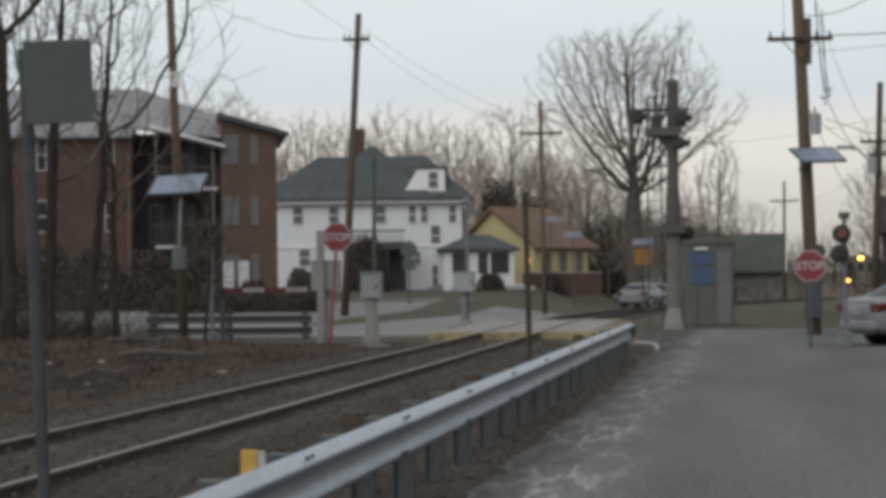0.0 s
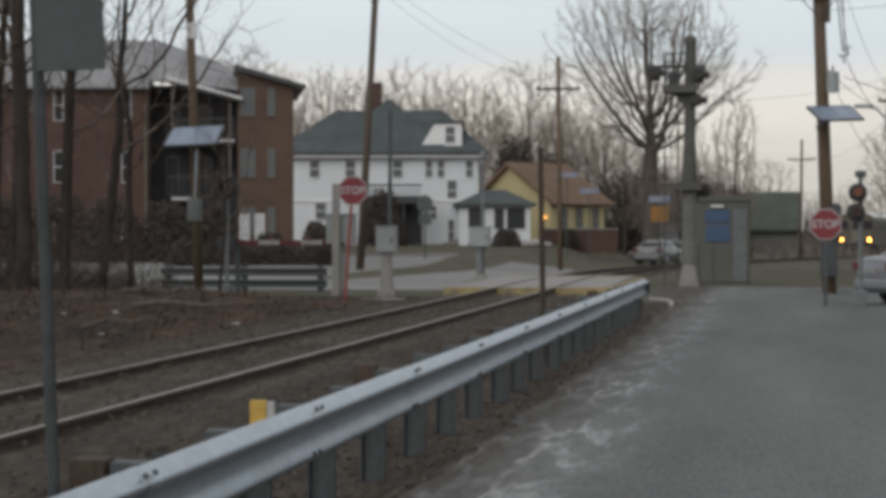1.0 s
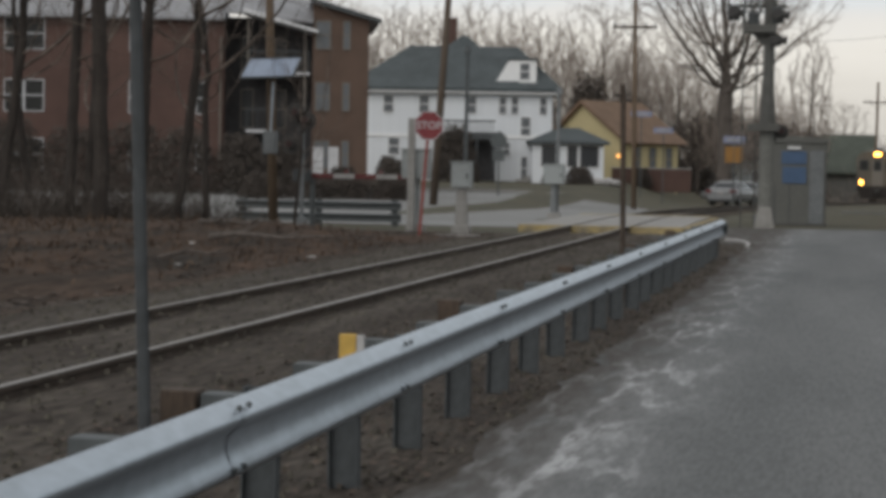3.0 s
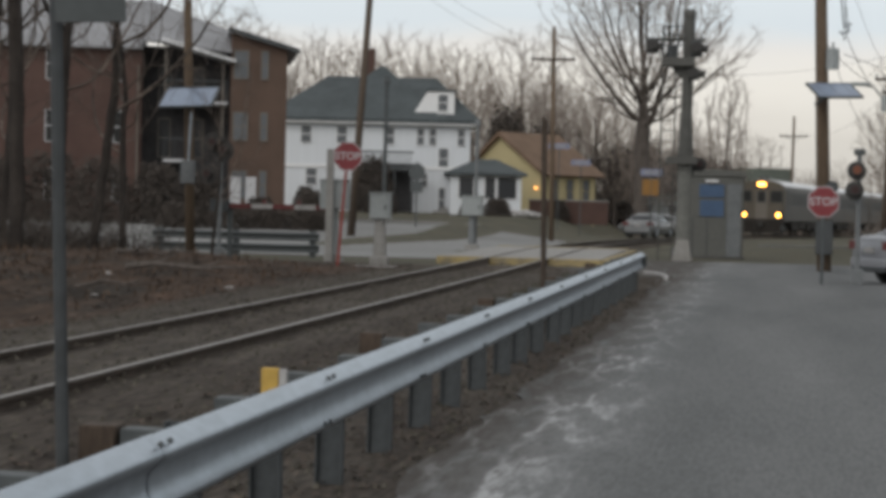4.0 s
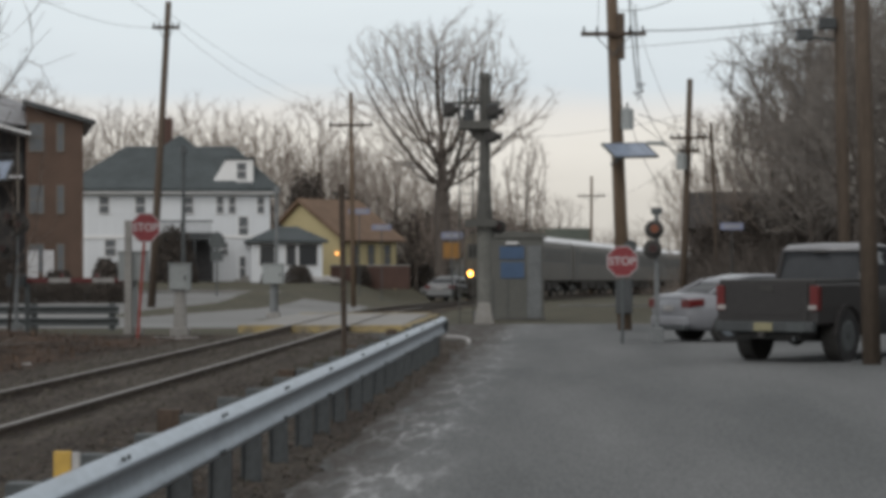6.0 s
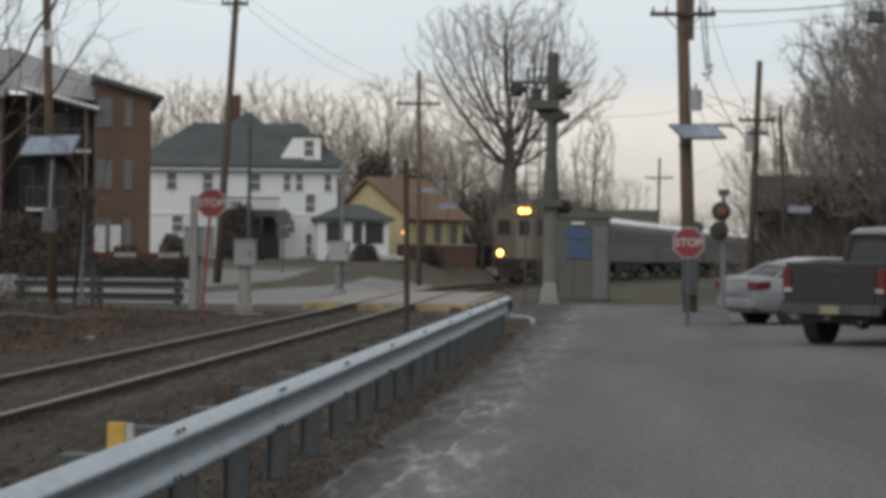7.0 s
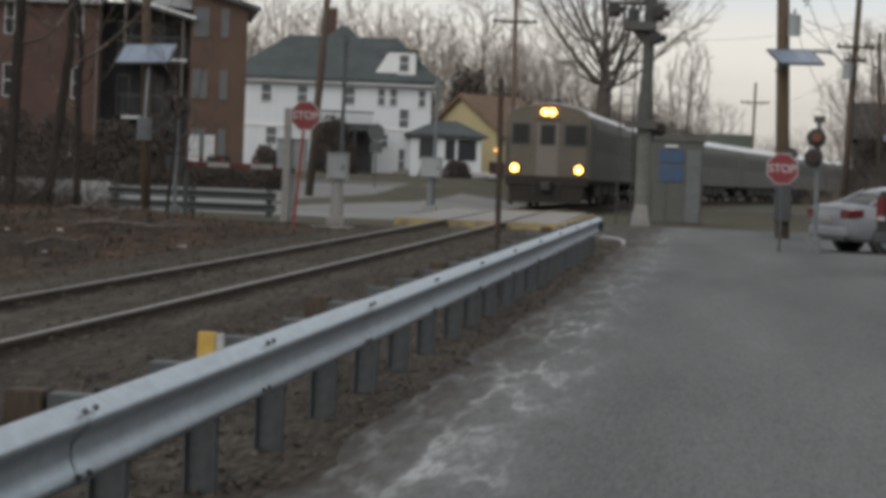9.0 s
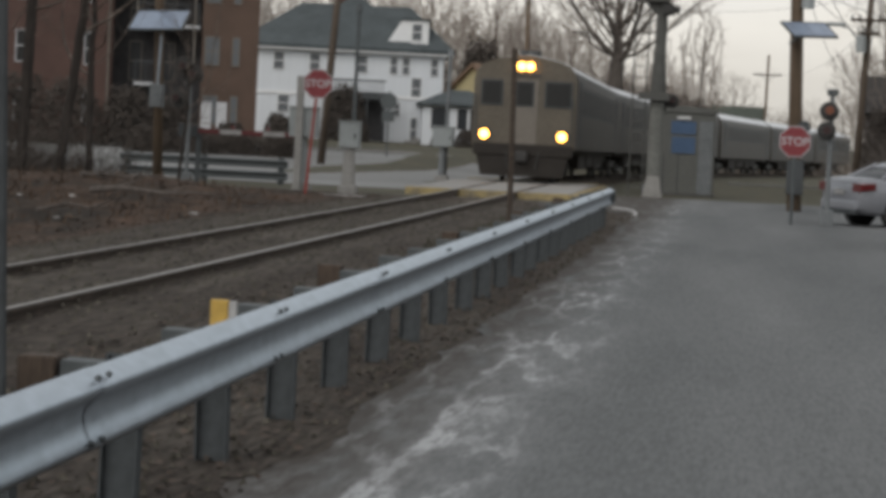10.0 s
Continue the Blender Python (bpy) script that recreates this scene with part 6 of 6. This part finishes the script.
for x, y, w, h in ((-21.4, 98, 2.2, 1.0), (-19.8, 99, 2.3, 0.95), (-18.2, 98.5, 1.6, 1.0), (-23.2, 97, 2.0, 1.0), (-19.2, 104, 1.6, 1.5), (-21.6, 105, 1.8, 1.2)):
    shrub(x, y, w, h, int(x * 7) % 97, "dark leafless hedge shrub by the far street")
for x, y, w, h in ((-15.7, 144, 1.8, 1.0), (-23.2, 145.5, 2.8, 3.3), (-22.6, 146, 1.6, 1.2), (-17.2, 143, 1.2, 0.8), (-13.2, 157, 1.4, 1.2), (-27.5, 147, 1.6, 1.4)):
    shrub(x, y, w, h, int(x * 13) % 89, "dark shrub in front of the houses")
for x, y, w, h in ((-18.6, 176, 4.0, 7.0), (-16.6, 185, 4.5, 6.0), (-12.5, 186, 4.5, 5.0), (-9.8, 196, 4.5, 7.0), (-6.9, 196, 4.0, 6.5), (-4.6, 206, 4.5, 6.0), (-11.4, 190, 3.6, 6.0), (-32.5, 172, 4, 6.0), (1.5, 240, 6, 3.5), (6, 236, 6, 4.0), (-1.8, 232, 5, 3.5)):
    shrub(x, y, w, h, int(x * 11) % 91, "dark evergreen growth behind the houses")
for x, y, w, h in ((6.2, 113, 2.6, 3.6), (7.9, 112, 3.2, 4.6), (10.2, 112, 3.6, 5.2), (12.8, 110, 3.6, 4.9), (15.2, 110, 3.4, 5.2), (9.0, 108, 2.6, 3.4)):
    shrub(x, y, w, h, int(x * 17) % 79, "tall dark growth before the brick building")
for x, y, w, h in ((-30.5, 104, 3.8, 2.9), (-33.2, 104, 3.8, 2.7), (-36.2, 104, 3.8, 3.0), (-28.0, 103, 3.2, 2.7), (-39.5, 104, 3.4, 2.6), (-25.6, 103, 2.8, 2.5), (-23.6, 103, 2.2, 2.2), (-42.5, 104, 3.4, 2.6)):
    shrub(x, y, w, h, int(x * 5) % 83, "dark overgrown hedge before the apartment building")


def leaf_litter():
    rg = random.Random(15)
    vs, fs = [], []
    for _ in range(16000):
        if rg.random() < 0.5:
            x, y = rg.uniform(-19, -8.4), rg.uniform(22, 62)
        else:
            x, y = rg.uniform(-4.6, -2.22), rg.uniform(8, 55)
        z = ground(x, y) + 0.03
        r = rg.uniform(0.03, 0.065) if x < -6 else rg.uniform(0.012, 0.03)
        a = rg.uniform(0, 6.28)
        b = len(vs)
        for k in range(4):
            q = a + k * 1.57
            vs.append((x + r * math.cos(q), y + r * math.sin(q) * 1.2, z - 0.012 + rg.uniform(-0.008, 0.014)))
        fs.append((b, b + 1, b + 2, b + 3))
    me = bpy.data.meshes.new("dead_leaves")
    me.from_pydata(vs, [], fs)
    me.materials.append(DEADLEAF)
    tagged(new("dead_leaves", me), "scattered dead brown leaves on the bank", "leaves", "", "stuff")


DEADLEAF = mat("dead_leaf", (0.074, 0.053, 0.040), 0.9, 0, 0.4, 3, 20, 0, island=0.6)
leaf_litter()


def fallen_branch(x, y, turn, length, r, seed):
    rg = random.Random(seed)
    b = thing("fallen_branch", pose(x, y, ground(x, y) + 0.05, 0, 0, turn), "dark fallen branch lying on dead leaves", "branch", "fallen branches")
    p = Vector((0, 0, 0.03))
    bm = bmesh.new()
    for i in range(5):
        q = p + Vector((length / 5, rg.gauss(0, 0.1), rg.gauss(0.01, 0.04)))
        rod(bm, p, q, r * (1 - i * 0.15), r * (0.85 - i * 0.15), 7)
        if i in (1, 3):
            rod(bm, p, p + Vector((0.25, rg.choice((-1, 1)) * 0.4, 0.15)), r * 0.5, r * 0.2, 5)
        p = q
    part("wood", bm, BARK, b)


def pale_heap(x, y, w, h, seed):
    """A low heap of pale rubble beside the street."""
    rg = random.Random(seed)
    t = thing("rubble_heap", pose(x, y, ground(x, y)), "low heap of pale rubble beside the street", "rubble")
    for i in range(9):
        u = (i + 0.5) / 9
        r = h * (0.45 + 0.55 * math.sin(math.pi * u)) * rg.uniform(0.7, 1.1)
        bm = ball(bmesh.new(), ((u - 0.5) * w, rg.uniform(-0.2, 0.2), r * 0.3), r * 0.8, 1.4, 1.0, 0.8, 1)
        for v in bm.verts:
            v.co += Vector((rg.uniform(-1, 1), rg.uniform(-1, 1), rg.uniform(-1, 1))) * r * 0.14
        part("rubble", bm, KERBWHITE, t)


pale_heap(-14.55, 147, 2.1, 0.50, 6)
fallen_branch(-11.0, 42, -8, 2.2, 0.06, 1)
fallen_branch(-12.5, 47, 10, 1.6, 0.05, 2)
fallen_branch(-10.2, 36, 30, 1.2, 0.035, 3)
for x, y, s in ((-9.16, 41.9, 0.085), (-9.9, 36.0, 0.05), (-11.2, 38.5, 0.05), (-10.9, 40.5, 0.07)):
    lt = thing("litter", pose(x, y, ground(x, y) + 0.03, 0, 0, x * 40), "scrap of white litter on the bank", "litter", "litter")
    part("scrap", pr([(-s, 0), (s * 0.9, 0.0), (s * 0.6, s * 0.45), (-s * 0.5, s * 0.35)], -s * 0.6, s * 0.6), STRIPEWHITE, lt)


# ---- loose stones on the track bed and beside the guardrail ----
def loose_stones():
    rg = random.Random(51)
    vs, fs = [], []
    for _ in range(9000):
        y = 7 + 50 * rg.random() ** 1.5
        x = rg.uniform(-8.6, -4.0) if rg.random() < 0.75 else rg.uniform(-4.0, -2.2)
        r = rg.uniform(0.010, 0.030)
        z = ground(x, y) + (0.05 if -7.6 < x < -4.9 else 0.02)
        a, b = rg.uniform(0, 6.28), len(vs)
        for k in range(4):
            q = a + k * 1.57 + rg.uniform(-0.4, 0.4)
            vs.append((x + r * math.cos(q), y + 1.3 * r * math.sin(q), z - 0.01))
        vs.append((x + rg.uniform(-0.3, 0.3) * r, y, z + r * rg.uniform(0.4, 0.9)))
        fs += [(b + k, b + (k + 1) % 4, b + 4) for k in range(4)]
    me = bpy.data.meshes.new("gravel")
    me.from_pydata(vs, [], fs)
    me.materials.append(GRAVEL)
    tagged(new("gravel", me), "loose grey-brown stones beside the rails", "gravel", "", "stuff")


GRAVEL = mat("loose_stone", (0.082, 0.074, 0.060), 0.95, 0, 0.3, 3, 6, 0, spec=0.1, island=0.55)
loose_stones()


# ---- what moves ----
def arc_table():
    out, s = [], 0.0
    y = 20.0
    px, py = track_x(y), y
    while y < 455:
        x = track_x(y)
        s += math.hypot(x - px, y - py)
        out.append((s, y))
        px, py = x, y
        y += 0.5
    return out


def motions():
    table = arc_table()
    ss, yy = [a for a, _ in table], [b for _, b in table]

    def at(s):
        y = float(np.interp(s, ss, yy))
        return Vector((track_x(y), y, rail_z(y)))
    front_now = float(np.interp(76.0, yy, ss))
    for i, car in enumerate(TRAIN):
        rows = []
        for k in range(21):
            t = k * 0.5
            s0 = front_now + 16.1 * (10 - t) + i * (CAR_LENGTH + CAR_GAP)
            a, b = at(s0 + 3.4), at(s0 + CAR_LENGTH - 3.4)
            d = (b - a).normalized()
            start = a - d * 3.4
            turn = math.degrees(math.atan2(-d.x, d.y))
            tilt = math.degrees(math.asin(d.z))
            rows.append((t, pose(start.x, start.y, start.z, 0, 0, turn) @ pose(0, 0, 0, tilt)))
        walk(car, rows)


motions()
